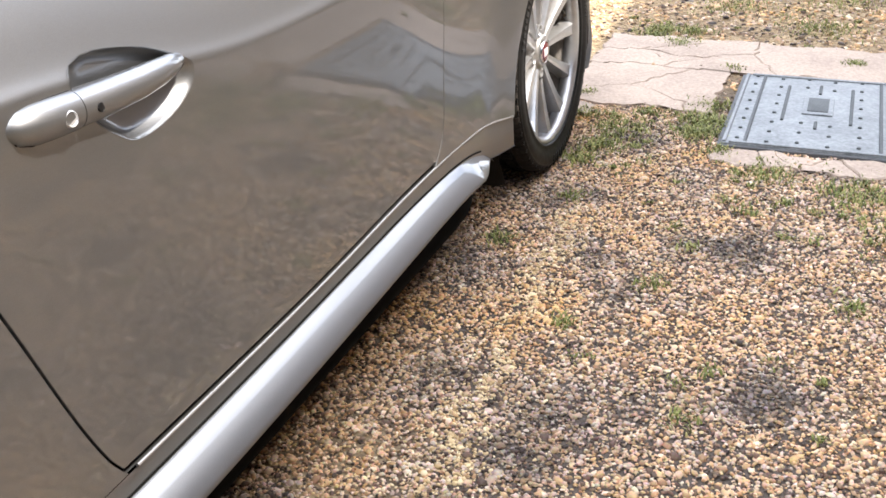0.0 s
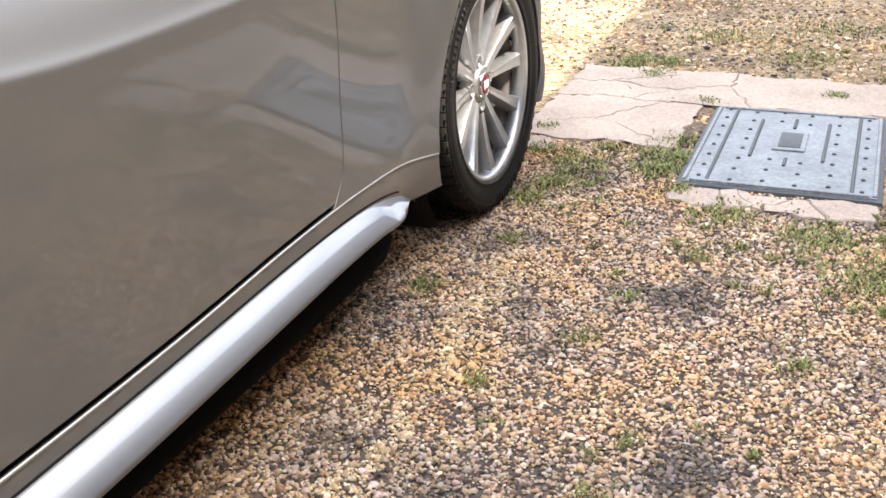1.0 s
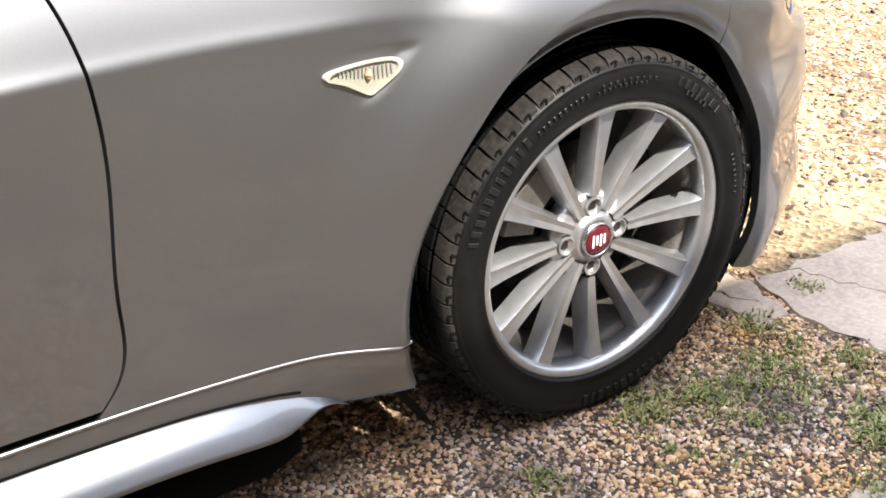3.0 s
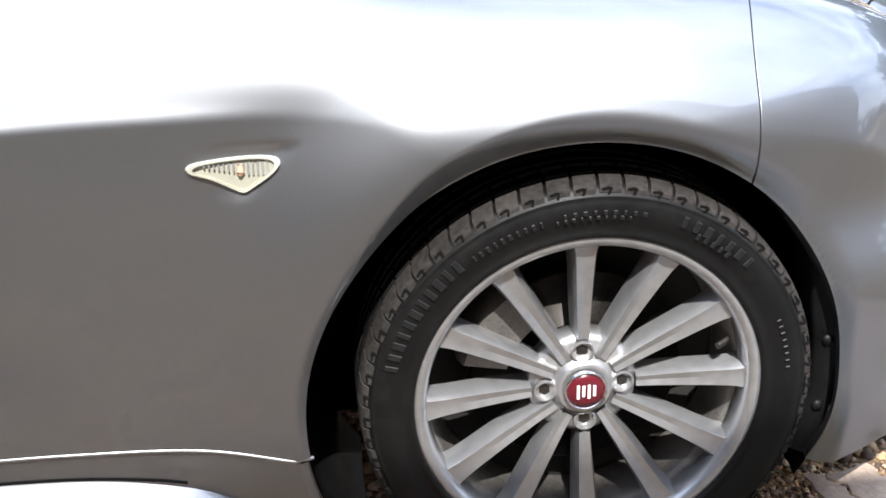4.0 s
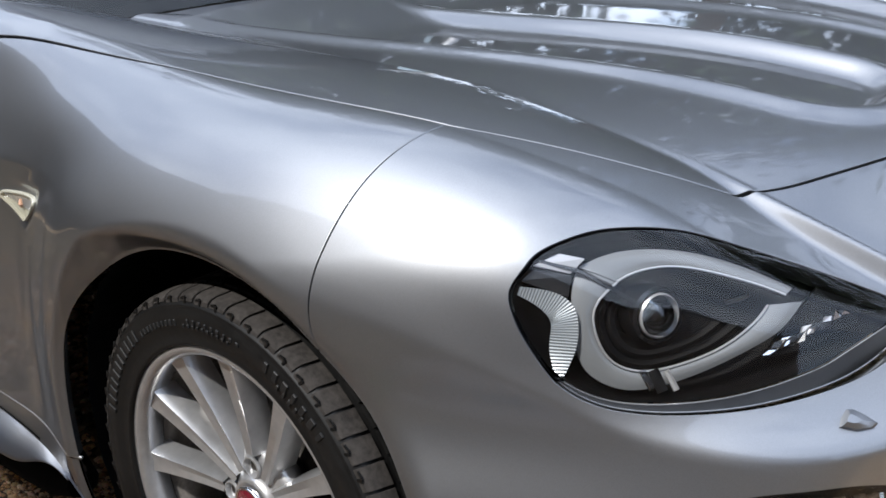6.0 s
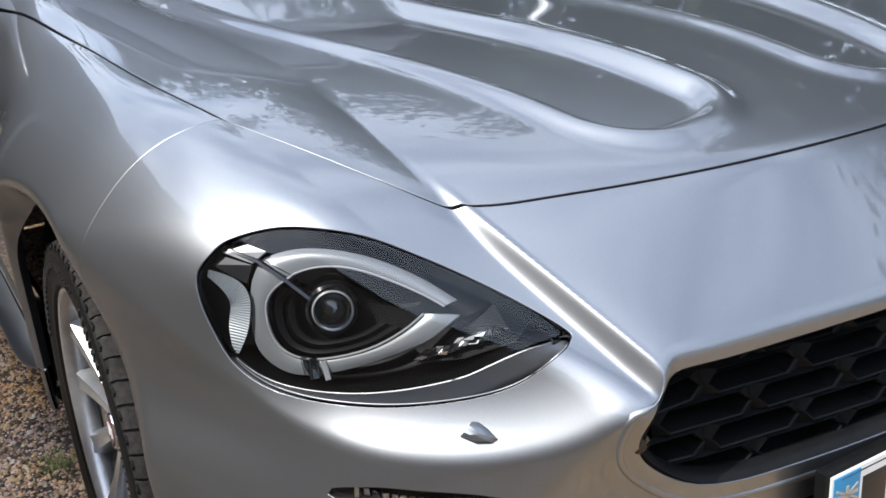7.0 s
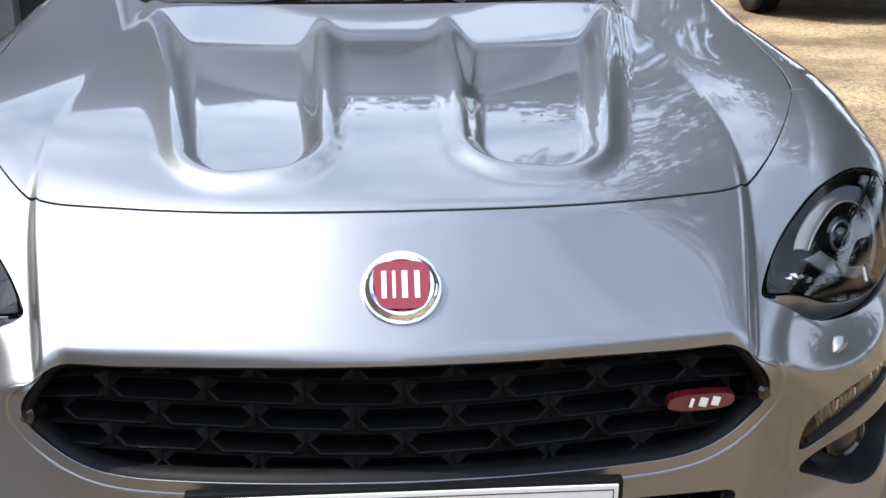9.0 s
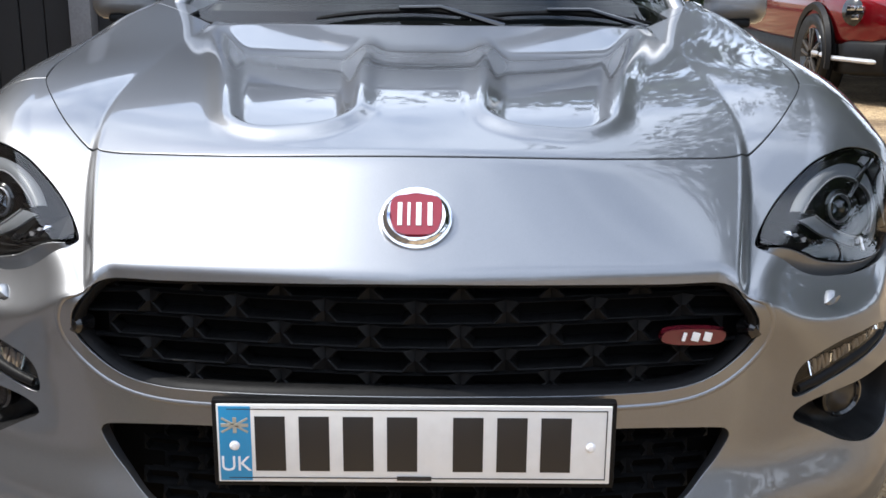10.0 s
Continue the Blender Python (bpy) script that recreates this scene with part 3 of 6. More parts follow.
# tail: the section behind the rear wheels, rounded off
ring = NET_V[:NET_V.shape[0] // (len(NET_V) // (int(NET_F[0].max() - NET_F[0].min()) - 1))]
rows = [(ring - (0, 0, 0.46)) * (1, q, q) + (-d, 0, 0.46) for d, q in ((0.0, 1.0), (0.12, 0.985), (0.22, 0.955), (0.30, 0.90), (0.34, 0.84), (0.36, 0.76))]
kk = len(ring)
tail = [(i * kk + j, i * kk + j + 1, (i + 1) * kk + j + 1, (i + 1) * kk + j) for i in range(5) for j in range(kk - 1)] + [tuple(range(5 * kk, 6 * kk))]
mesh_object("rear_bumper", np.concatenate(rows), tail, PAINT, car)


# dark inner shell closes the gaps between the panels
def inner_shell():
    cols = int(NET_F[0].max() - NET_F[0].min()) - 1
    grid = NET_V.reshape(-1, cols, 3)[::3, ::3]
    n, k = grid.shape[:2]
    v = grid.reshape(-1, 3)
    i, j = np.meshgrid(np.arange(n - 1), np.arange(k - 1), indexing="ij")
    q = (i * k + j).ravel()
    faces = np.stack([q, q + k, q + k + 1, q + 1], -1)
    keep = np.minimum.reduce([out_arch(v) - 0.03, Z(v) - 0.16, X(v) + 2.12] + [f(v) for f in NOSE[4:]]) > 0
    faces = faces[keep[faces].all(1)]
    used, inv = np.unique(faces, return_inverse=True)
    v = v[used]
    v = v - skin_normal(v) * 0.013
    # it steps back behind the hollows of the door handles
    s = outline_field(np.stack([v[:, 0], v[:, 2]], -1), CUP_OPEN)
    v[:, 1] -= np.sign(v[:, 1]) * 0.03 * ease(-0.02, 0.0, s) * (np.abs(v[:, 1]) > 0.6)
    return mesh_object("inner_shell", v, inv.reshape(-1, 4).tolist(), GAP_BLACK, car)


inner_shell()


# a fine bead in lighter paint draws the highlight along the top of the sill
for sign in (-1, 1):
    xs = np.linspace(-1.76, -0.398, 60)
    part("sill_highlight", tube([(x, sign * (float(side_width(x, sill_top(x))) - 0.0016), float(sill_top(x)) - 0.001) for x in xs], 0.0030, 8), PAINT_HIGHLIGHT, car, "", 60)


# side skirts: a convex bar that tapers out behind the front wheel
SKIRT_TOP = spline((-2.0, 0.200), (-1.4, 0.204), (-1.0, 0.214), (-0.80, 0.218), (-0.68, 0.214), (-0.60, 0.203), (-0.54, 0.186), (-0.485, 0.152))


def side_skirt(sign):
    xs = np.concatenate([np.linspace(-2.0, -0.75, 40), np.linspace(-0.72, -0.487, 26)])
    rows = []
    for x in xs:
        k = ease(-0.75, -0.45, x) / ease(-0.75, -0.45, -0.487)
        top = float(SKIRT_TOP(x))
        low = top - 0.054 + 0.046 * ease(-0.62, -0.487, x)
        prof = [(0.827, 0.0), (0.834, 0.0), (0.8395, 0.012), (0.846, 0.05), (0.8850, 0.76), (0.8880, 0.84), (0.8870, 0.90), (0.880, 0.96), (0.870, 1.0), (0.80, 0.98), (0.80, 0.05)]
        rows.append([(x, sign * (0.827 + (y - 0.827) * (1 - 0.6 * k * k)), top + (low - top) * t) for y, t in prof])
    v = [p for r in rows for p in r]
    n = len(rows[0])
    f = []
    for i in range(len(rows) - 1):
        for j in range(n):
            k = (j + 1) % n
            q = (i * n + j, i * n + k, (i + 1) * n + k, (i + 1) * n + j)
            f.append(q if sign > 0 else q[::-1])
    f.append(tuple(range((len(rows) - 1) * n, len(rows) * n)) if sign > 0 else tuple(range((len(rows) - 1) * n, len(rows) * n))[::-1])
    return mesh_object("side_skirt", v, f, PAINT, car, "silver side skirt")


for sign in (-1, 1):
    side_skirt(sign)
    part("skirt_seal", tube([(x, sign * (float(side_width(x, SKIRT_TOP(x))) - 0.0035), float(SKIRT_TOP(x)) + 0.0006) for x in np.linspace(-1.98, -0.56, 50)], 0.0019, 6), GAP_BLACK, car, "black line above the skirt", 60)
    # added black bar: darkens the strip under the skirt and keeps sun off it
    shade_bar = tube([(x, sign * 0.795, 0.090) for x in (-2.0, -1.2, -0.70, -0.60, -0.55)], [0.048, 0.048, 0.048, 0.045, 0.03], 10, flat=0.95)
    part("under_skirt_bar", shade_bar, GAP_BLACK, car, "black bar added under the skirt to block sun", 60)


# ---- wheels: axis along y, outer face towards -y ----
RAISED = material("raised rubber marks", (0.010, 0.010, 0.010), 0.5, spec=0.3)
CAP_RED = material("deep red hub cap enamel", (0.10, 0.007, 0.014), 0.25, 0.0, 0.6)


def wheel_at(x, y, z, flip):
    lip = [(0.2295, -0.0905), (0.2278, -0.0950), (0.2225, -0.0960), (0.2160, -0.0930), (0.2110, -0.084), (0.2090, -0.062), (0.2225, -0.055), (0.2295, -0.075)]
    wheel = part("wheel", revolve([(q * 0.965, o) for q, o in lip], 120, closed=True), ALLOY, car, "twelve-spoke silver alloy wheel", 40)
    # the barrel's darker metal paints in the shade inside the rim
    barrel = [(0.2130, -0.0590), (0.2075, -0.04), (0.201, 0.0), (0.205, 0.07), (0.226, 0.092), (0.2295, 0.092), (0.2295, 0.085), (0.215, 0.06), (0.212, 0.0), (0.222, -0.05)]
    part("rim_barrel", revolve([(q * 0.965, o) for q, o in barrel], 96, closed=True), CAST, wheel, "inner rim barrel, darkened for shade", 40)
    # spokes
    bm = bmesh.new()
    for k in range(12):
        a = radians(30 * k - 2)
        start = 0.068 if k % 3 == 0 else 0.044
        rad, side = Vector((math.sin(a), 0, math.cos(a))), Vector((math.cos(a), 0, -math.sin(a)))
        rings = []
        for t in np.linspace(0, 1, 9):
            r = start + (0.2110 - start) * t
            w = 0.0085 + 0.0070 * t + 0.004 * max(t - 0.85, 0) / 0.15
            face = -0.064 - 0.020 * t ** 1.4
            deep = face + 0.036 - 0.006 * t
            c = rad * r
            pts = [c - side * w * 1.22 + Vector((0, deep, 0)), c - side * w * 1.08 + Vector((0, face + 0.009, 0)), c - side * w * 0.80 + Vector((0, face, 0)), c + Vector((0, face + 0.0022, 0)),
                   c + side * w * 0.80 + Vector((0, face, 0)), c + side * w * 1.08 + Vector((0, face + 0.009, 0)), c + side * w * 1.22 + Vector((0, deep, 0))]
            rings.append([bm.verts.new(p) for p in pts])
        for p, q in zip(rings, rings[1:]):
            for i in range(7):
                bm.faces.new((p[i], p[(i + 1) % 7], q[(i + 1) % 7], q[i]))
    bmesh.ops.recalc_face_normals(bm, faces=bm.faces)
    part("spokes", bm, ALLOY, wheel, "", 24)
    hubm = revolve([(0.0, -0.068), (0.030, -0.068), (0.034, -0.070), (0.036, -0.066), (0.044, -0.058), (0.060, -0.0575), (0.070, -0.052), (0.074, -0.03), (0.0, -0.03)], 64)
    part("hub", hubm, ALLOY, wheel, "", 35)
    part("cap_ring", revolve([(0.0275, -0.070), (0.0275, -0.0755), (0.0255, -0.0765), (0.0245, -0.0745)], 48), CHROME, wheel, "chrome ring of the hub cap")
    part("hub_cap", revolve([(0.0, -0.0765), (0.014, -0.0762), (0.0248, -0.0747), (0.0248, -0.070)], 48), CAP_RED, wheel, "deep red hub cap")
    bm = bmesh.new()
    for i, u in enumerate((-0.0105, -0.0035, 0.0035, 0.0105)):
        box((0.0038, 0.0012, 0.020 - 0.004 * (i % 2)), (u, -0.0768, 0.001 * (i % 2)), 0.0004, bm=bm, segments=1)
    part("cap_emblem", bm, WHITE, wheel, "pale upright bars on the cap")
    for k in range(4):
        a = radians(90 * k - 3)
        c = Vector((0.05 * math.sin(a), 0, 0.05 * math.cos(a)))
        bm = revolve([(0.0155, -0.0605), (0.0150, -0.064), (0.0130, -0.0645), (0.0118, -0.060), (0.0118, -0.040), (0.0, -0.040)], 28)
        bmesh.ops.translate(bm, verts=bm.verts, vec=c)
        well = part("bolt_well", bm, ALLOY, wheel, "", 35)
        bm = bmesh.new()
        bmesh.ops.create_cone(bm, cap_ends=True, segments=6, radius1=0.0095, radius2=0.0085, depth=0.022, matrix=Matrix.Translation(c + Vector((0, -0.047, 0))) @ Matrix.Rotation(radians(90), 4, "X"))
        part("lug_nut", bm, STEEL, wheel, "steel lug nut", 20)
    # valve stem
    va = math.atan2(0.173, 0.05)
    vp = Vector((0.193 * math.sin(va), -0.062, 0.193 * math.cos(va)))
    part("valve_stem", tube([vp, vp + Vector((-0.009, -0.006, -0.002)), vp + Vector((-0.017, -0.010, -0.004))], [0.0042, 0.0045, 0.0045], 12), STEEL, wheel, "short valve stem with cap")
    # tyre carcass and sidewall
    def low_wall(q):
        return min(q, 0.2275) + 0.87 * max(q - 0.2275, 0)
    prof = [(0.2195, -0.0935), (0.2210, -0.0985), (0.2246, -0.1005), (0.2275, -0.0990), (0.2398, -0.1005), (0.2496, -0.1035), (0.2620, -0.1045), (0.2727, -0.1035), (0.2777, -0.1015), (0.2790, -0.1020), (0.2803, -0.1005),
            (0.2861, -0.097), (0.2910, -0.092), (0.2928, -0.086), (0.2941, -0.06), (0.2950, 0.0), (0.2941, 0.06), (0.2906, 0.093), (0.2790, 0.102), (0.2585, 0.1045), (0.2389, 0.1), (0.2275, 0.0935)]
    prof = [(low_wall(q), o) for q, o in prof]
    tyre = part("tyre", revolve(prof, 144), RUBBER, wheel, "low-profile black tyre", 50)
    # tread: dusty shoulder blocks, and ribs coloured near-black for the arch's shade
    bm = bmesh.new()
    def block(a0, a1, rows):
        cols = []
        for s in np.linspace(0, 1, 4):
            a = a0 + (a1 - a0) * s
            cols.append([bm.verts.new((low_wall(r) * math.sin(a + sk), o, low_wall(r) * math.cos(a + sk))) for r, o, sk in rows])
        for p, q in zip(cols, cols[1:]):
            for i in range(len(rows) - 1):
                bm.faces.new((p[i], p[i + 1], q[i + 1], q[i]))
        bm.faces.new(cols[0][::-1])
        bm.faces.new(cols[-1])
    n = 58
    for k in range(n):
        a = 2 * math.pi * k / n
        wide = 2 * math.pi / n
        gap = 0.0022 / 0.3
        long = 0.2815 if k % 2 else 0.2845
        block(a + gap, a + wide - gap, [(long, -0.0995, 0), (0.2885, -0.0985, 0.002), (0.2928, -0.0945, 0.004), (0.2958, -0.088, 0.008), (0.2974, -0.074, 0.016), (0.2980, -0.069, 0.018), (0.2925, -0.068, 0.018)])
    part_out = bm
    bm = bmesh.new()
    for k in range(n):
        a = 2 * math.pi * k / n
        block(a + gap, a + wide - gap, [(0.2925, -0.060, 0.022), (0.2983, -0.059, 0.022), (0.2991, -0.041, 0.03), (0.2925, -0.040, 0.03)])
        block(a + gap, a + wide - gap, [(0.2941, -0.032, 0.024), (0.2993, -0.031, 0.024), (0.2995, -0.016, 0.03), (0.2941, -0.015, 0.03)])
        block(a, a + wide, [(0.2941, -0.012, 0), (0.2995, -0.011, 0), (0.2995, 0.011, 0), (0.2941, 0.012, 0)])
        block(a + gap, a + wide - gap, [(0.2941, 0.021, -0.03), (0.2995, 0.022, -0.03), (0.2991, 0.062, -0.016), (0.2959, 0.09, -0.004), (0.2897, 0.0975, 0)])
    bmesh.ops.recalc_face_normals(bm, faces=bm.faces)
    part("tread", bm, RUBBER, wheel, "tread ribs, darkened for arch shade", 25)
    bmesh.ops.recalc_face_normals(part_out, faces=part_out.faces)
    part("shoulder_tread", part_out, TREAD, wheel, "dusty grey shoulder blocks", 25)
    # angled ridges on the shoulder blocks
    bm = bmesh.new()
    for k in range(n):
        a = 2 * math.pi * (k + 0.42) / n
        q = Matrix.Rotation(a, 3, "Y")
        for size, at, tilt in (((0.0028, 0.0022, 0.0085), (0.002, -0.0994, low_wall(0.2865)), 18), ((0.0090, 0.0022, 0.0024), (-0.003, -0.0985, low_wall(0.2895)), -14)):
            box(size, q @ Vector(at), 0.0, q @ Matrix.Rotation(radians(tilt), 3, "Y"), 1, bm=bm)
    part("shoulder_ridge", bm, RUBBER, wheel, "dark angled ridges on the shoulder", 0)
    # raised sidewall marks: plain bars where writing cannot be kept
    def bars(a0, a1, count, r, tall, wide):
        for k in range(count):
            a = radians(a0 + (a1 - a0) * (k + 0.5) / count)
            q = Matrix.Rotation(a, 3, "Y")
            bm = box((wide * (0.8 + 0.35 * ((k * 7) % 3) / 2), 0.0034, tall), q @ Vector((0, -0.1044, low_wall(r))), 0.0008, q, 1)
            part("sidewall_bar", bm, RAISED, tyre, "", 0)
    if x > -1:
        bars(-76, -38, 11, 0.260, 0.017, 0.0085)
        bars(22, 48, 7, 0.261, 0.014, 0.008)
        bars(28, 41, 5, 0.250, 0.008, 0.005)
        bars(-36, -14, 10, 0.255, 0.008, 0.0045)
        bars(-10, 14, 9, 0.258, 0.006, 0.005)
        bars(-12, 10, 10, 0.251, 0.005, 0.004)
        bars(66, 84, 8, 0.254, 0.006, 0.003)
        bars(150, 188, 11, 0.264, 0.017, 0.0085)
    # brake: disc and added shield are near-black, standing for shade behind the spokes
    part("brake_disc", revolve([(0.07, -0.02), (0.07, -0.045), (0.0, -0.045), (0.0, -0.03), (0.06, -0.03), (0.06, -0.012), (0.138, -0.012), (0.14, -0.010), (0.14, 0.008), (0.138, 0.010), (0.07, 0.010)], 72), DISC, wheel, "steel brake disc, darkened for shade", 30)
    bm = bmesh.new()
    rings = []
    for a in np.radians(np.linspace(-78, -28, 12)):
        rings.append([bm.verts.new((r * math.sin(a), o, r * math.cos(a))) for r, o in ((0.098, -0.040), (0.155, -0.044), (0.163, -0.030), (0.163, 0.030), (0.098, 0.030))])
    for p, q in zip(rings, rings[1:]):
        for i in range(5):
            bm.faces.new((p[i], p[(i + 1) % 5], q[(i + 1) % 5], q[i]))
    bm.faces.new(rings[0])
    bm.faces.new(rings[-1][::-1])
    bmesh.ops.recalc_face_normals(bm, faces=bm.faces)
    part("brake_caliper", bm, CAST, wheel, "grey cast brake caliper", 30)
    part("dust_shield", revolve([(0.0, 0.032), (0.19, 0.032), (0.196, 0.024), (0.198, 0.034), (0.0, 0.040)], 64), CAST_DARK, wheel, "brake dust shield, darkened for shade", 40)
    steer, camber = (-1.5, -1.5) if x > -1 else (0, 0)
    wheel.matrix_local = pose(x, y, z, camber, 0, (180 if flip else 0) + steer) @ Matrix.Scale(1.04, 4)
    return wheel


for x in (HUB[0], REAR_X):
    wheel_at(x, -0.757, HUB[2], False)
    wheel_at(x, 0.757, HUB[2], True)

# wheel wells
for sign in (-1, 1):
    for xc in (ARCH_X, REAR_X):
        bm = bmesh.new()
        rings = []
        for a in np.radians(np.linspace(-132, 118, 64)):
            r = 0.366 + 0.003 * math.cos(a * 22)
            rings.append([bm.verts.new((xc + rr * math.sin(a), sign * yy, ARCH_Z + rr * math.cos(a))) for rr, yy in ((r - 0.002, 0.826 + 0.006 * float(ease(-0.2, 0.6, a))), (r + 0.006, 0.80), (r + 0.006, 0.52))])
        for p, q in zip(rings, rings[1:]):
            for i in range(2):
                f = (p[i], p[i + 1], q[i + 1], q[i])
                bm.faces.new(f)
        liner = part("wheel_arch_liner", bm, PLASTIC, car, "black plastic wheel arch liner", 60)
        if xc > -1:
            # flat edge of the liner in front of the tyre, held by two fasteners
            bm = bmesh.new()
            rings = []
            for a in np.radians(np.linspace(52, 112, 24)):
                w = 0.030 * float(ease(radians(50), radians(80), a))
                rings.append([bm.verts.new((xc + rr * math.sin(a), sign * yy, ARCH_Z + rr * math.cos(a))) for rr, yy in ((0.364, 0.834), (0.362 - w, 0.830), (0.360 - w, 0.818), (0.360 - w, 0.77))])
            for p, q in zip(rings, rings[1:]):
                for i in range(3):
                    bm.faces.new((p[i], p[i + 1], q[i + 1], q[i]))
            part("liner_edge", bm, PLASTIC, liner, "", 40)
            for a in (82.5, 99.5):
                c = (xc + 0.347 * math.sin(radians(a)), sign * 0.8325, ARCH_Z + 0.347 * math.cos(radians(a)))
                screw = revolve([(0.0, -0.005), (0.004, -0.0045), (0.0075, -0.0025), (0.0085, 0.0), (0.0, 0.002)], 20)
                bmesh.ops.transform(screw, matrix=Matrix.Translation(c) @ Matrix.Rotation(0 if sign < 0 else math.pi, 4, "Z"), verts=screw.verts)
                part("liner_fastener", screw, RUBBER, liner, "", 50)
        part("axle_wall", box((0.76, 0.02, 0.58), (xc, sign * 0.515, 0.36), 0.01), GAP_BLACK, car)

# ---- headlamps ----
class Sheet:
    """Heights of the skin over a flat chart, kept on a grid."""
    def __init__(self, origin, u, v, n, us, vs, far):
        self.us, self.vs, self.o, self.u, self.v, self.n = us, vs, origin, u, v, n
        g = np.stack(np.meshgrid(us, vs, indexing="ij"), -1)
        eye = origin + g[..., :1] * u + g[..., 1:] * v
        hit = skin_rays(eye, np.broadcast_to(n, eye.shape), 0.0, far)
        self.h = ((hit - eye) * n).sum(-1)

    def at(self, a, b, out=0.0):
        fa = np.clip((a - self.us[0]) / (self.us[1] - self.us[0]), 0, len(self.us) - 1.001)
        fb = np.clip((b - self.vs[0]) / (self.vs[1] - self.vs[0]), 0, len(self.vs) - 1.001)
        i, j = int(fa), int(fb)
        x, y = fa - i, fb - j
        h = self.h
        d = (h[i, j] * (1 - x) + h[i + 1, j] * x) * (1 - y) + (h[i, j + 1] * (1 - x) + h[i + 1, j + 1] * x) * y
        return self.o + a * self.u + b * self.v + (d + out) * self.n


LAMP_SHEET = Sheet(LAMP_C - 0.12 * LAMP_N, LAMP_U, LAMP_V, LAMP_N, np.linspace(-0.25, 0.24, 99), np.linspace(-0.13, 0.11, 49), 0.3)
WING_SHEET = Sheet(np.array((0.0, 0.4, 0.0)), np.array((1.0, 0, 0)), np.array((0, 0, 1.0)), np.array((0, 1.0, 0)), np.linspace(-0.56, -0.35, 51), np.linspace(0.55, 0.67, 29), 0.6)


def lamp_at(u, v, deep, sign):
    """A place in the lamp: chart place and depth below the lens; sign -1 is the car's right."""
    q = LAMP_SHEET.at(u, v, -deep)
    return np.array((q[0], sign * q[1], q[2]))


def lamp_band(outer, inner, deep, sign, thick=0.006, smooth=5):
    """A raised band between two open chart lines."""
    def dense(k):
        k = np.array(k, float)
        t = np.linspace(0, len(k) - 1, (len(k) - 1) * smooth + 1)
        f = [spline(*[(i, q) for i, q in enumerate(k[:, c])])(t) for c in (0, 1)]
        return np.stack(f, -1)
    a, b = dense(outer), dense(inner)
    n = max(len(a), len(b))
    a = a[np.linspace(0, len(a) - 1, n).round().astype(int)]
    b = b[np.linspace(0, len(b) - 1, n).round().astype(int)]
    bm = bmesh.new()
    rings = []
    for p, q in zip(a, b):
        m = (p + q) / 2
        rings.append([bm.verts.new(lamp_at(*c, d, sign)) for c, d in ((p, deep + thick), (p, deep + thick * 0.3), (p * 0.8 + q * 0.2, deep), (m, deep - thick * 0.3), (q * 0.8 + p * 0.2, deep), (q, deep + thick * 0.3), (q, deep + thick))])
    for p, q in zip(rings, rings[1:]):
        for i in range(6):
            bm.faces.new((p[i], p[i + 1], q[i + 1], q[i]) if sign < 0 else (p[i], q[i], q[i + 1], p[i + 1]))
    bmesh.ops.recalc_face_normals(bm, faces=bm.faces)
    return bm


def disc_at(profile, place, facing, steps=40):
    bm = revolve(profile, steps, axis="z")
    turn = Vector(facing).to_track_quat("Z", "Y").to_matrix().to_4x4()
    bmesh.ops.transform(bm, matrix=Matrix.Translation(place) @ turn, verts=bm.verts)
    bmesh.ops.recalc_face_normals(bm, faces=bm.faces)
    return bm


BOWL_BLACK = material("dull black lamp bowl", (0.003, 0.003, 0.0033), 0.5, spec=0.1)
SMOKY = material("smoky grey lamp plastic", (0.022, 0.023, 0.025), 0.3, 0.5)
RIBBED = material("bright ribbed reflector", (0.36, 0.385, 0.41), 0.35, 0.5)


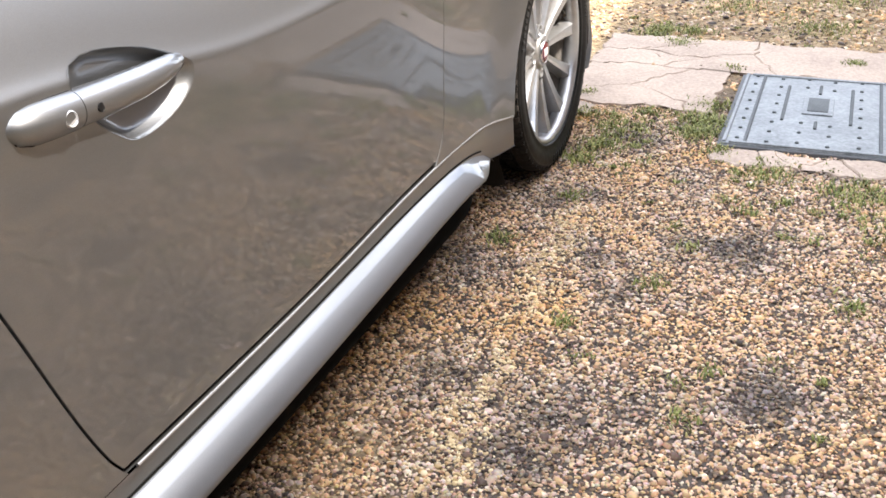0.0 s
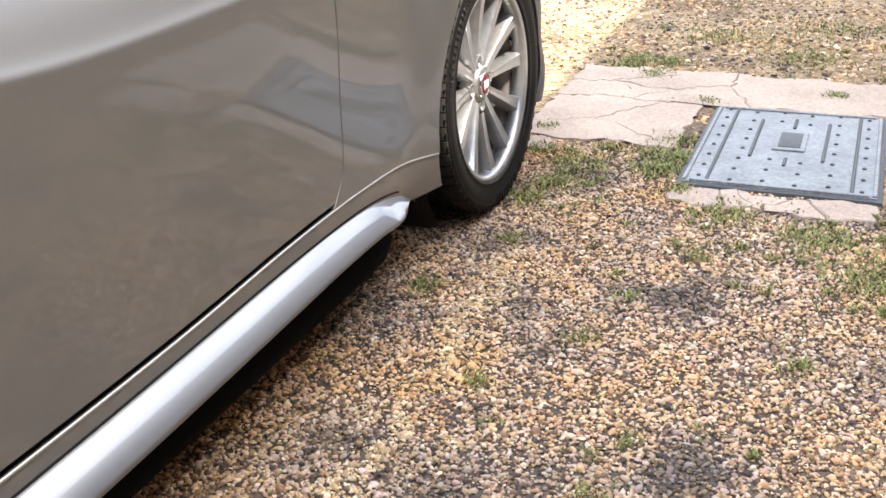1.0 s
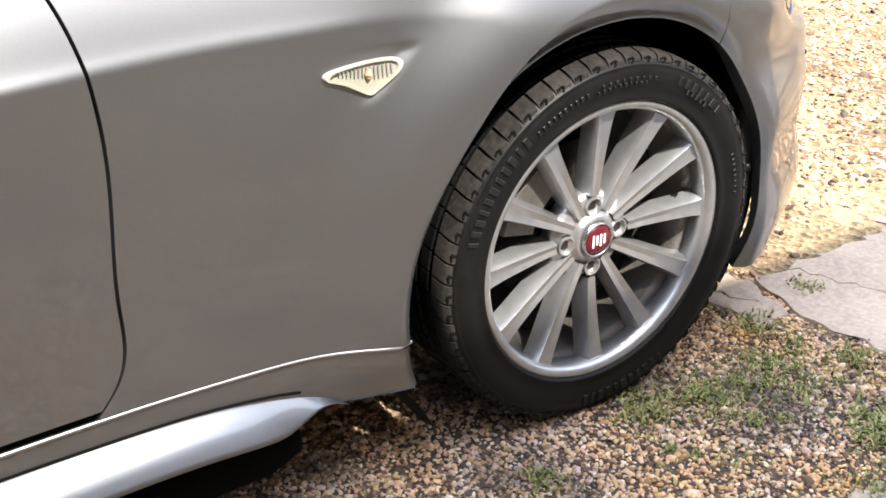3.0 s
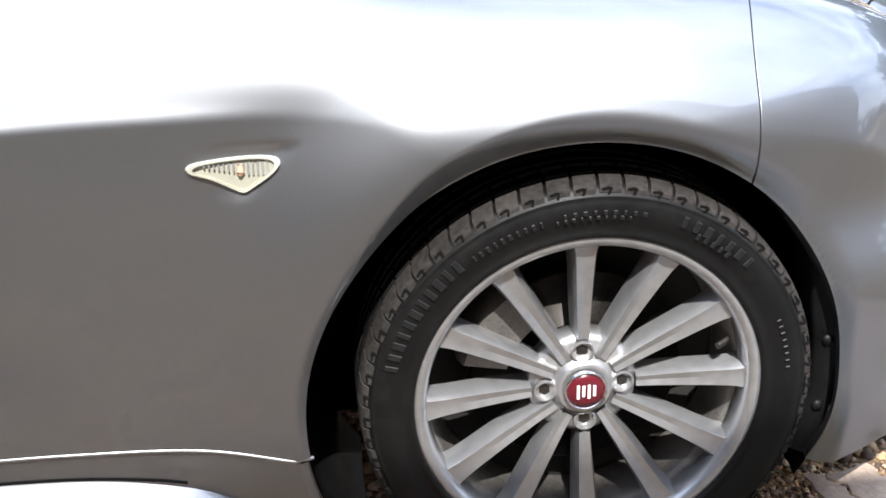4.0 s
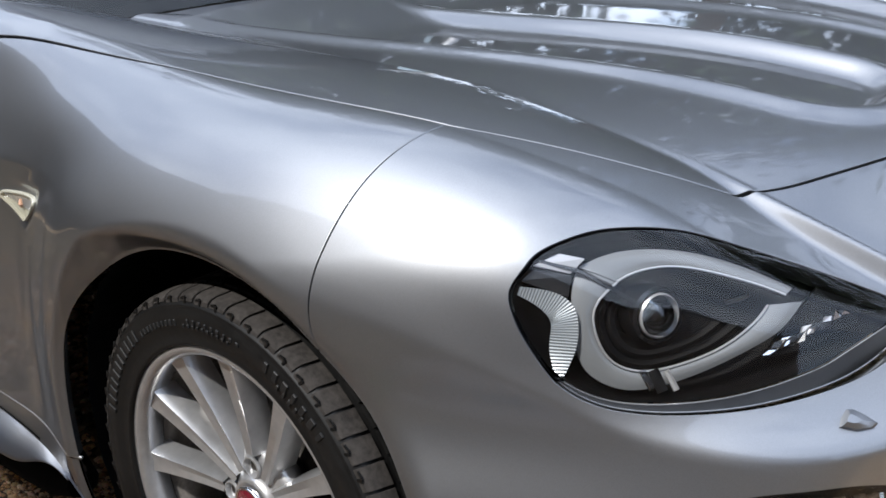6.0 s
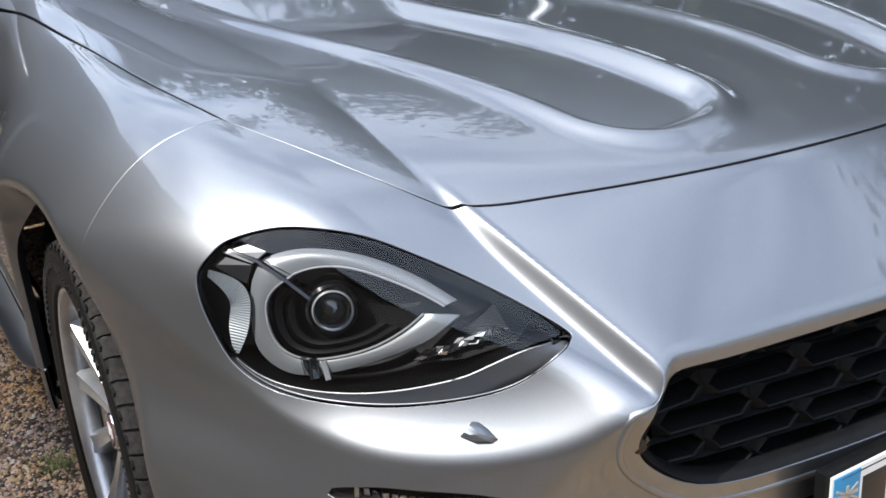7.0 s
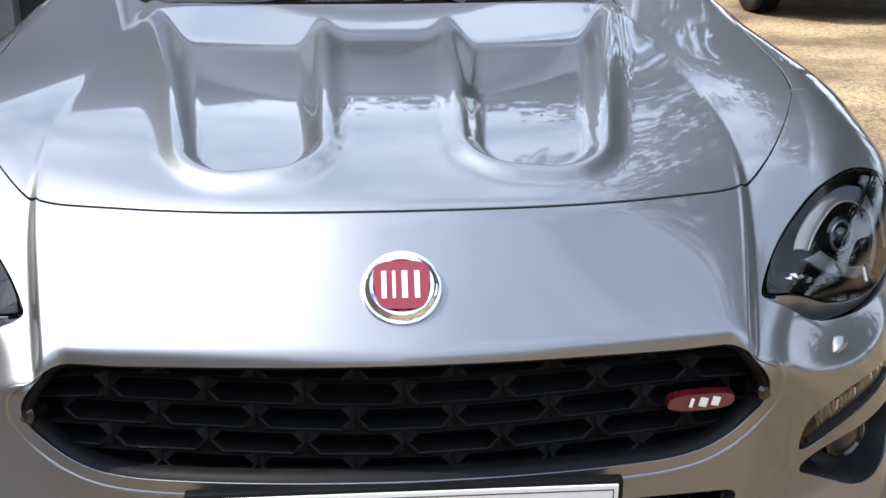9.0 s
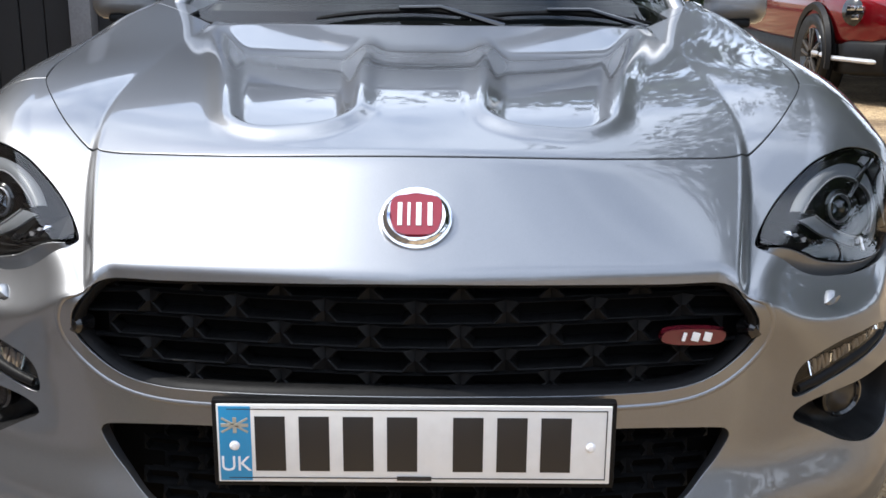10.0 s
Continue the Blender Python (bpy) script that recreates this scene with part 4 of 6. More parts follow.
def headlamp(sign):
    side = right if sign < 0 else left
    outer = lambda p: outside(lamp_chart, LENS_EDGE)(p)
    below = lambda p: -0.036 + 0.22 * lamp_chart(p)[:, 0] - lamp_chart(p)[:, 1]
    lamp = panel("headlamp", [side, within(lamp_chart, LAMP_OPEN, 0.0006), outer, lambda p: -below(p)], GLOSS_BLACK, car, "dark headlamp with a pale light guide", flange=0.02, lift=-0.004)
    panel("eyelid", [side, within(lamp_chart, LAMP_OPEN, 0.0016), lambda p: outer(p) - 0.001, below], PAINT, lamp, "grey painted lid below the lens", flange=0.012, lift=-0.003,
          sink=lambda v: -0.95 * np.maximum(-outline_field(lamp_chart(v), LENS_EDGE), 0)[:, None] * LAMP_N * (1, sign, 1))
    lens = panel("lens", [side, within(lamp_chart, LENS_EDGE, 0.0005)], GLASS, lamp, "clear plastic lens", flange=0.0)
    lens.visible_shadow = False
    # black bowl behind the lens
    nn = LAMP_N * (1, sign, 1)
    bm = bmesh.new()
    mid_uv = np.array((-0.030, -0.012))
    rings = [[bm.verts.new(lamp_at(*(mid_uv + (np.array(q) - mid_uv) * k), deep, sign)) for q in LENS_EDGE] for k, deep in ((0.995, 0.005), (0.965, 0.016), (0.91, 0.030), (0.82, 0.044), (0.68, 0.054), (0.45, 0.060), (0.15, 0.062))]
    for a, b in zip(rings, rings[1:]):
        for i in range(len(a)):
            bm.faces.new((a[i], a[(i + 1) % len(a)], b[(i + 1) % len(a)], b[i]))
    bm.faces.new(rings[-1])
    bmesh.ops.recalc_face_normals(bm, faces=bm.faces)
    part("bowl", bm, BOWL_BLACK, lamp, "black inner bowl", 60)
    # frosted guide: lower hook and upper brow, each with a bright inner edge
    hook_out = [(0.076, 0.012), (0.054, -0.014), (0.027, -0.033), (-0.028, -0.061), (-0.085, -0.079), (-0.121, -0.075), (-0.146, -0.056), (-0.156, -0.020), (-0.159, 0.015), (-0.152, 0.038)]
    hook_in = [(0.038, 0.007), (0.022, -0.012), (-0.013, -0.038), (-0.058, -0.056), (-0.092, -0.061), (-0.120, -0.050), (-0.135, -0.025), (-0.137, -0.004), (-0.128, 0.012), (-0.114, 0.025)]
    brow_out = [(-0.152, 0.039), (-0.131, 0.050), (-0.096, 0.059), (-0.038, 0.059), (0.021, 0.046), (0.069, 0.027)]
    brow_in = [(-0.114, 0.026), (-0.100, 0.034), (-0.077, 0.041), (-0.037, 0.042), (0.022, 0.030), (0.058, 0.018)]
    part("light_guide", lamp_band(hook_out, hook_in, 0.014, sign), GUIDE, lamp, "frosted grey light guide", 50)
    part("light_guide", lamp_band(brow_out, brow_in, 0.014, sign), GUIDE, lamp, "", 50)
    for line, name in ((hook_in, "guide_edge"), (brow_in, "guide_edge")):
        pts = np.array(line)
        t = np.linspace(0, len(pts) - 1, 40)
        fu, fv = spline(*enumerate(pts[:, 0]))(t), spline(*enumerate(pts[:, 1]))(t)
        part(name, tube([lamp_at(a, b, 0.0135, sign) for a, b in zip(fu, fv)], 0.0012, 6), SATIN, lamp)
    # stepped black funnel between the guide and the projector
    for shrink, deep_a in ((0.80, 0.024), (0.62, 0.032)):
        c0 = np.array((-0.070, -0.004))
        part("dark_mask", lamp_band([tuple(c0 + (np.array(q) - c0) * (shrink + 0.17)) for q in hook_in[1:]], [tuple(c0 + (np.array(q) - c0) * shrink) for q in hook_in[1:]], deep_a, sign), BOWL_BLACK, lamp, "", 50)
    # clip at the bottom of the hook
    for u in (-0.088, -0.064):
        part("guide_clip", tube([lamp_at(u + 0.010, -0.079, 0.009, sign), lamp_at(u, -0.060, 0.012, sign)], 0.0034, 6), GLASS if u < -0.07 else SATIN, lamp)
    part("guide_clip", tube([lamp_at(-0.068, -0.081, 0.008, sign), lamp_at(-0.077, -0.060, 0.013, sign)], 0.0062, 6), GLOSS_BLACK, lamp)
    # projector: barrel, bright crescent, domed glass
    way = np.array((0.88, sign * 0.42, 0.20))
    c = lamp_at(-0.070, -0.003, 0.040, sign)
    part("projector_ring", disc_at([(0.029, -0.03), (0.031, 0.0), (0.030, 0.008), (0.0265, 0.011), (0.0235, 0.004), (0.0235, -0.01)], c, way), GLOSS_BLACK, lamp, "dark projector ring")
    part("projector_bezel", disc_at([(0.0232, -0.004), (0.0232, 0.010), (0.0215, 0.012), (0.0205, 0.006)], c, way), SATIN, lamp, "pale projector bezel")
    part("projector_lens", disc_at([(0.0, 0.020), (0.006, 0.0194), (0.012, 0.0168), (0.017, 0.012), (0.0205, 0.004), (0.0205, -0.006), (0.0, -0.006)], c, way), LENS, lamp, "domed projector lens")
    part("projector_back", disc_at([(0.0, -0.008), (0.0205, -0.008), (0.034, -0.03)], c, way), CAST_DARK, lamp)
    part("cross_arm", tube([lamp_at(-0.192, 0.044, 0.010, sign), lamp_at(-0.153, 0.035, 0.010, sign), lamp_at(-0.122, 0.021, 0.014, sign), lamp_at(-0.092, 0.004, 0.024, sign)], [0.003, 0.004, 0.005, 0.005], 6, flat=0.6), GLOSS_BLACK, lamp)
    # ribbed corner reflector, an L-shaped band of fine flutes
    bm = bmesh.new()
    line = np.array([(-0.212, 0.014), (-0.190, 0.007), (-0.172, -0.004), (-0.166, -0.020), (-0.167, -0.042), (-0.168, -0.068)])
    half = np.array([0.0040, 0.0085, 0.0125, 0.0130, 0.0125, 0.0040])
    ts = np.linspace(0, 5, 81)
    pu, pv, ph = (spline(*enumerate(q))(ts) for q in (line[:, 0], line[:, 1], half))
    rings = []
    for k in range(81):
        d = 0.007 + (0.0012 if k % 2 else 0.0)
        tu, tv = (pu[min(k + 1, 80)] - pu[max(k - 1, 0)]), (pv[min(k + 1, 80)] - pv[max(k - 1, 0)])
        n = math.hypot(tu, tv)
        ou, ov = -tv / n * ph[k], tu / n * ph[k]
        rings.append((bm.verts.new(lamp_at(pu[k] + ou, pv[k] + ov, d, sign)), bm.verts.new(lamp_at(pu[k] - ou, pv[k] - ov, d + 0.003, sign))))
    for a, b in zip(rings, rings[1:]):
        bm.faces.new((a[0], a[1], b[1], b[0]))
    part("ribbed_reflector", bm, RIBBED, lamp, "ribbed bright corner reflector", 0)

    # mirrored facets
    def facet(corners, deep, mat=CHROME, tilt=0.006):
        b2 = bmesh.new()
        vs = [b2.verts.new(lamp_at(u, v, deep + tilt * (i % 2), sign)) for i, (u, v) in enumerate(corners)]
        b2.faces.new(vs)
        r = bmesh.ops.extrude_face_region(b2, geom=list(b2.faces))
        bmesh.ops.translate(b2, verts=[e for e in r["geom"] if isinstance(e, bmesh.types.BMVert)], vec=Vector(-0.004 * nn))
        bmesh.ops.recalc_face_normals(b2, faces=b2.faces)
        part("reflector_facet", b2, mat, lamp, "", 0)
    facet([(-0.198, 0.039), (-0.172, 0.052), (-0.147, 0.047), (-0.161, 0.032)], 0.008, SATIN, 0.003)
    facet([(-0.210, 0.024), (-0.197, 0.035), (-0.160, 0.030), (-0.163, 0.009)], 0.010, SMOKY, 0.002)
    # small indicator bowl with broken bright flutes beside the tip
    facet([(0.074, 0.006), (0.104, 0.030), (0.145, 0.016), (0.138, -0.006), (0.086, -0.033), (0.036, -0.046)], 0.026, BOWL_BLACK, 0.0)
    rr = random.Random(8)
    for i in range(16):
        k = i / 15
        u, v = 0.042 + 0.080 * k, -0.038 + 0.040 * k + rr.uniform(-0.004, 0.004)
        w, h = rr.uniform(0.004, 0.008), rr.uniform(0.002, 0.005)
        facet([(u - w, v - h), (u + w * 0.6, v - h * 0.4), (u + w, v + h * 1.6), (u - w * 0.4, v + h)], 0.017 + rr.uniform(0, 0.006), rr.choice((CHROME, SMOKY, SATIN, GLOSS_BLACK)), rr.uniform(-0.004, 0.004))
    facet([(0.000, 0.012), (0.028, 0.020), (0.026, 0.016), (0.004, 0.008)], 0.032, STEEL)
    # washer cover: a pointed shield with a flat rear end
    shape = np.array([(0.101, -0.111), (0.104, -0.102), (0.110, -0.094), (0.116, -0.0935), (0.127, -0.0985), (0.139, -0.1065), (0.134, -0.1115), (0.118, -0.1145)])
    tip = np.array((0.108, -0.102))
    bm = bmesh.new()
    rings = [[bm.verts.new(lamp_at(*(tip + (q - tip) * k), -h, sign)) for q in shape] for k, h in ((1.0, -0.003), (1.0, 0.002), (0.86, 0.0055), (0.40, 0.0095))]
    for p, q in zip(rings, rings[1:]):
        for i in range(8):
            bm.faces.new((p[i], p[(i + 1) % 8], q[(i + 1) % 8], q[i]))
    bm.faces.new(rings[-1])
    bmesh.ops.recalc_face_normals(bm, faces=bm.faces)
    part("washer_cover", bm, PAINT, car, "small pop-out lamp washer cover", 25)


headlamp(-1)
headlamp(1)


# ---- grille ----
def grille_x(y, z, inset):
    return nose_front(np.abs(y), z) - inset


def cell_grid(loop, y_pitch, z_pitch, z0, rows, inset, depth, hole, shrink):
    """A plate of staggered long six-sided cells, cut to an outline."""
    bm = bmesh.new()
    for r in range(rows):
        z = z0 + r * z_pitch
        for k in range(-6, 7):
            y = (k + (0.5 if r % 2 else 0.0)) * y_pitch
            p, h = y_pitch / 2, z_pitch / 2
            a, b, t = hole
            rect = [(-p, h), (-a, h), (a, h), (p, h), (p, 0), (p, -h), (a, -h), (-a, -h), (-p, -h), (-p, 0)]
            hexa = [(-a, t), (-a, t), (a, t), (a, t), (b, 0), (a, -t), (a, -t), (-a, -t), (-a, -t), (-b, 0)]
            if outline_field(np.array([(y, z)]), loop)[0] < shrink:
                continue
            def put(u, v, d):
                return bm.verts.new((grille_x(y + u, z + v, inset + d), y + u, z + v))
            R = [put(u, v, 0.008) for u, v in rect]
            H6 = [(-a, t), (a, t), (b, 0), (a, -t), (-a, -t), (-b, 0)]
            F = [put(u, v, 0.0) for u, v in H6]
            I = [put(u * 0.965, v * 0.9, 0.002) for u, v in H6]
            B = [put(u * 0.93, v * 0.84, depth) for u, v in H6]
            G = {0: 0, 1: 0, 2: 1, 3: 1, 4: 2, 5: 3, 6: 3, 7: 4, 8: 4, 9: 5}
            for i in range(10):
                j = (i + 1) % 10
                q = [R[i], R[j], F[G[j]], F[G[i]]]
                q = q if G[i] != G[j] else q[:3]
                bm.faces.new(q[::-1])
            for i in range(6):
                j = (i + 1) % 6
                bm.faces.new((F[j], I[j], I[i], F[i]))
                bm.faces.new((I[j], B[j], B[i], I[i]))
    bmesh.ops.remove_doubles(bm, verts=bm.verts, dist=0.0004)
    bmesh.ops.recalc_face_normals(bm, faces=bm.faces)
    return bm


grille = part("grille", cell_grid(GRILLE_OPEN, 0.121, 0.0325, 0.424, 5, 0.022, 0.035, (0.044, 0.057, 0.0140), -0.004), PLASTIC, car, "black plastic grille of long hexagonal cells", 20)


def outline_bar(loop, inset, radius, mat, parent, name, label=""):
    pts = []
    for k in range(len(loop)):
        y, z = loop[k]
        pts.append((float(grille_x(y, z, inset)), y, z))
    return part(name, tube(pts, radius, 8, closed=True, up=Vector((1, 0, 0)), flat=2.0), mat, parent, label, 60)


outline_bar(GRILLE_OPEN * (0.985, 1), 0.020, 0.009, PLASTIC, grille, "surround", "black inner surround")


def rim_band(loop, wide, proud, deep):
    """A rounded lip round an opening, fading out along its top edge."""
    way = np.roll(loop, -1, 0) - np.roll(loop, 1, 0)
    out = np.stack([way[:, 1], -way[:, 0]], -1)
    out /= np.maximum(np.linalg.norm(out, axis=1, keepdims=True), 1e-9)
    if ((loop - loop.mean(0)) * out).sum() < 0:
        out = -out
    bm = bmesh.new()
    rings = []
    for g, h in ((1.0, -0.003), (0.97, proud * 0.4), (0.90, proud * 0.9), (0.80, proud), (0.68, proud * 0.7), (0.0, -deep)):
        ring = []
        for q, o in zip(loop, out):
            k = 1 - 0.9 * float(ease(0.515, 0.545, q[1]))
            y, z = q + o * wide * g * k
            ring.append(bm.verts.new((float(grille_x(y, z, 0.0015 - h * k)), y, z)))
        rings.append(ring)
    n = len(loop)
    for a, b in zip(rings, rings[1:]):
        for i in range(n):
            bm.faces.new((a[i], a[(i + 1) % n], b[(i + 1) % n], b[i]))
    bmesh.ops.recalc_face_normals(bm, faces=bm.faces)
    return bm


part("grille_rim", rim_band(GRILLE_OPEN, 0.024, 0.0035, 0.017), PAINT, bumper, "rounded painted lip round the grille", 60)


def backing(loop, inset, mat, parent, name):
    bm = bmesh.new()
    ys = np.linspace(loop[:, 0].min() - 0.01, loop[:, 0].max() + 0.01, 40)
    low, high = loop[:, 1].min() - 0.02, loop[:, 1].max()
    cols = [[bm.verts.new((float(grille_x(y, 0.45, inset)), y, z)) for z in (low, high - 0.045 * float(ease(0.38, 0.47, abs(y))))] for y in ys]
    for a, b in zip(cols, cols[1:]):
        bm.faces.new((a[0], b[0], b[1], a[1]))
    return part(name, bm, mat, parent)


backing(GRILLE_OPEN, 0.062, GAP_BLACK, grille, "backing")
for y in (-0.461, 0.461):
    part("grille_stud", disc_at([(0.0, 0.010), (0.008, 0.009), (0.013, 0.004), (0.014, -0.02)], (grille_x(y, 0.491, 0.010), y, 0.491), (0.9, 0.4 * np.sign(y), 0.1), 20), GLOSS_BLACK, grille, "round black stud")
# red lozenge emblem with three pale strokes
bm = bmesh.new()
ring = []
for a in np.linspace(0, 2 * math.pi, 24, endpoint=False):
    u = 0.045 * abs(math.cos(a)) ** 0.75 * np.sign(math.cos(a))
    v = 0.0115 * abs(math.sin(a)) ** 0.6 * np.sign(math.sin(a))
    ring.append((u + 0.3 * v, v))
top = [bm.verts.new((float(grille_x(0.376 + u, 0.484, 0.002)), 0.376 + u, 0.484 + v - 0.06 * u)) for u, v in ring]
low = [bm.verts.new((float(grille_x(0.376 + u, 0.484, 0.016)), 0.376 + u * 1.03, 0.484 + v * 1.1 - 0.06 * u)) for u, v in ring]
bm.faces.new(top)
for i in range(24):
    bm.faces.new((low[i], low[(i + 1) % 24], top[(i + 1) % 24], top[i]))
bmesh.ops.recalc_face_normals(bm, faces=bm.faces)
lozenge = part("grille_emblem", bm, CAP_RED, grille, "red lozenge emblem with pale strokes", 40)
for i, u in enumerate((-0.016, 0.000, 0.017)):
    y = 0.378 + u
    wide = 0.005 if i == 0 else 0.011
    part("emblem_stroke", box((0.0018, wide, 0.0125), (float(grille_x(y, 0.485, 0.0)), y, 0.485 - 0.05 * u), 0.0006, Euler((radians(-14), 0, radians(8))).to_matrix(), 1), WHITE, lozenge)

# lower intake
intake = part("lower_intake", cell_grid(INTAKE_OPEN, 0.06, 0.022, 0.215, 8, 0.045, 0.02, (0.021, 0.026, 0.0085), -0.004), PLASTIC, car, "black lower air intake", 20)
backing(INTAKE_OPEN, 0.085, GAP_BLACK, intake, "backing")

# ---- corner lamps ----
def chart_patch(loop, side, deep_edge, deep_mid, name, mat, parent, label=""):
    f0 = within(front_chart, loop, 0.0008)
    near = np.minimum(f0(NET_V), side(NET_V)) > -0.02
    fs = NET_F[near[NET_F].all(1)]
    used, inv = np.unique(fs, return_inverse=True)
    v, f = clip(NET_V[used], [tuple(q) for q in inv.reshape(-1, 4).tolist()], lambda p: np.minimum(f0(p), side(p)))
    d = deep_edge + (deep_mid - deep_edge) * ease(0.0, 0.016, np.maximum(outline_field(front_chart(v), loop), 0))
    sg = -1 if side is right else 1
    return mesh_object(name, v - d[:, None] * np.array((0.80, sg * 0.60, 0)), f, mat, parent, label)


# brown cells paint in the reflection seen on the clear running lamp
REFLECTION_BROWN = material("brown reflection tint", (0.30, 0.23, 0.16), 0.2)
for side, sg in ((right, -1), (left, 1)):
    pod = chart_patch(DRL_OPEN, side, 0.004, 0.030, "running_lamp", PLASTIC, car, "slim clear running lamp in a black pod")
    glass = chart_patch(DRL_OPEN * (0.985, 1) + (0.012, 0.006), side, 0.004, 0.003, "lens", GLASS, pod, "clear lens")
    glass.visible_shadow = False
    for i in range(20):
        y = 0.568 + 0.0070 * i
        z = 0.408 + 0.0016 * i
        c = np.array((float(nose_front(np.array(y), np.array(z))) - 0.014, sg * y, z))
        part("lamp_cell", box((0.004, 0.0074, 0.026 - 0.0006 * i), c, 0.0012, Euler((0, radians(-20 + 10 * (i % 3)), radians(sg * (34 + 10 * (i % 2))))).to_matrix(), 1), (CHROME if i > 15 or i % 5 == 0 else REFLECTION_BROWN), pod)
    shelf = [(float(nose_front(np.array(y), np.array(z))) - 0.007, sg * y, z) for y, z in ((0.545, 0.386), (0.58, 0.394), (0.62, 0.408), (0.66, 0.420), (0.70, 0.433))]
    part("lamp_shelf", tube(shelf, [0.007, 0.009, 0.009, 0.008, 0.006], 8), PLASTIC, pod, "black shelf under the lens", 60)
    fog = chart_patch(FOG_OPEN, side, 0.004, 0.05, "fog_lamp", PLASTIC, car, "round fog lamp in a black recess")
    c = np.array((float(nose_front(np.array(0.638), np.array(0.348))) - 0.028, sg * 0.638, 0.346))
    part("fog_ring", disc_at([(0.036, -0.02), (0.036, 0.004), (0.032, 0.006), (0.029, 0.002), (0.029, -0.02)], c, (0.93, sg * 0.36, 0)), GLOSS_BLACK, fog)
    part("fog_reflector", disc_at([(0.0, -0.012), (0.016, -0.008), (0.029, 0.002)], c, (0.93, sg * 0.36, 0)), SMOKY, fog)
    g = part("fog_glass", disc_at([(0.0, 0.009), (0.016, 0.007), (0.030, 0.001)], c, (0.93, sg * 0.36, 0)), GLASS, fog)
    g.visible_shadow = False

# ---- number plate ----
plate = part("number_plate", box((0.004, 0.520, 0.111), (0.804, 0, 0.3545), 0.0015), worn("white plate plastic", (0.70, 0.69, 0.66), (0.78, 0.77, 0.74), 5, (0.3, 0.45)), car, "white number plate with dark plain bars", 40)
part("plate_holder", box((0.016, 0.534, 0.124), (0.795, 0, 0.353), 0.004), PLASTIC, plate, "black plate holder")
PLATE_INK = material("black plate film", (0.015, 0.015, 0.016), 0.35)
BAND_BLUE = material("blue plate band", (0.03, 0.26, 0.50), 0.35)
for size, y, z in (((0.001, 0.500, 0.0012), 0.004, 0.4035), ((0.001, 0.500, 0.0012), 0.004, 0.3055), ((0.001, 0.0012, 0.098), 0.2535, 0.3545)):
    part("border_line", box(size, (0.8064, y, z)), PLATE_INK, plate)
band = part("plate_band", box((0.001, 0.042, 0.106), (0.8063, -0.236, 0.3545), 0.0003), BAND_BLUE, plate, "blue country band")
for i, y in enumerate((-0.190, -0.132, -0.074, -0.016, 0.071, 0.129, 0.187)):
    part("plate_bar", box((0.001, 0.040, 0.078), (0.8064, y, 0.3545), 0.0003), PLATE_INK, plate)
part("maker_bar", box((0.001, 0.046, 0.006), (0.8072, 0.0, 0.3055), 0.0003), PLATE_INK, plate)
for size, tilt in (((0.001, 0.036, 0.005), 0), ((0.001, 0.005, 0.022), 0), ((0.001, 0.040, 0.003), 30), ((0.001, 0.040, 0.003), -30)):
    part("flag_stroke", box(size, (0.8072 + 0.0002 * (tilt > 0), -0.236, 0.381), 0.0002, Euler((radians(tilt), 0, 0)).to_matrix(), 1), CREAM, band)
for y in (-0.237, 0.233):
    part("screw_cap", disc_at([(0.0, 0.004), (0.004, 0.0035), (0.0068, 0.001), (0.007, -0.002)], (0.8065, y, 0.352), (1, 0, 0), 20), WHITE, plate, "white screw cap")
uk = bpy.data.curves.new("country_letters", "FONT")
uk.body = "UK"
uk.size, uk.align_x, uk.extrude = 0.030, "CENTER", 0.0004
uk_ob = new("country_letters_curve", uk)
uk_ob.matrix_world = pose(0.8074, -0.236, 0.316, 90, 0, 90)
bpy.context.view_layer.update()
uk_mesh = bpy.data.meshes.new_from_object(uk_ob.evaluated_get(bpy.context.evaluated_depsgraph_get()))
m = uk_ob.matrix_world.copy()
bpy.data.objects.remove(uk_ob)
uk_mesh.transform(m)
uk_mesh.materials.clear()
uk_mesh.materials.append(WHITE)
letters = new("country_letters", uk_mesh)
letters.parent = band

# ---- round nose badge ----
bn = Vector((0.70, 0, 0.714))
bc = Vector((0.711, 0, 0.637))
badge = part("nose_badge", disc_at([(0.049, -0.012), (0.050, 0.002), (0.048, 0.007), (0.045, 0.0075), (0.043, 0.009), (0.0415, 0.012), (0.039, 0.0135), (0.035, 0.0125), (0.033, 0.009), (0.0, 0.009)], bc, bn, 64), CHROME, car, "round chrome badge with a red shield", 40)


def on_badge(size, u, v, h, mat, parent, name, bevel=0.0006, label=""):
    q = Matrix((Vector((0, 1, 0)), bn.cross(Vector((0, 1, 0))).normalized() * 1.0, bn)).transposed()
    up = bn.cross(Vector((0, 1, 0)))
    up = -up if up.z < 0 else up
    q = Matrix((Vector((0, 1, 0)), up, bn)).transposed()
    return part(name, box(size, bc + Vector((0, 1, 0)) * u + up * v + bn * h, bevel, q, 2), mat, parent, label)


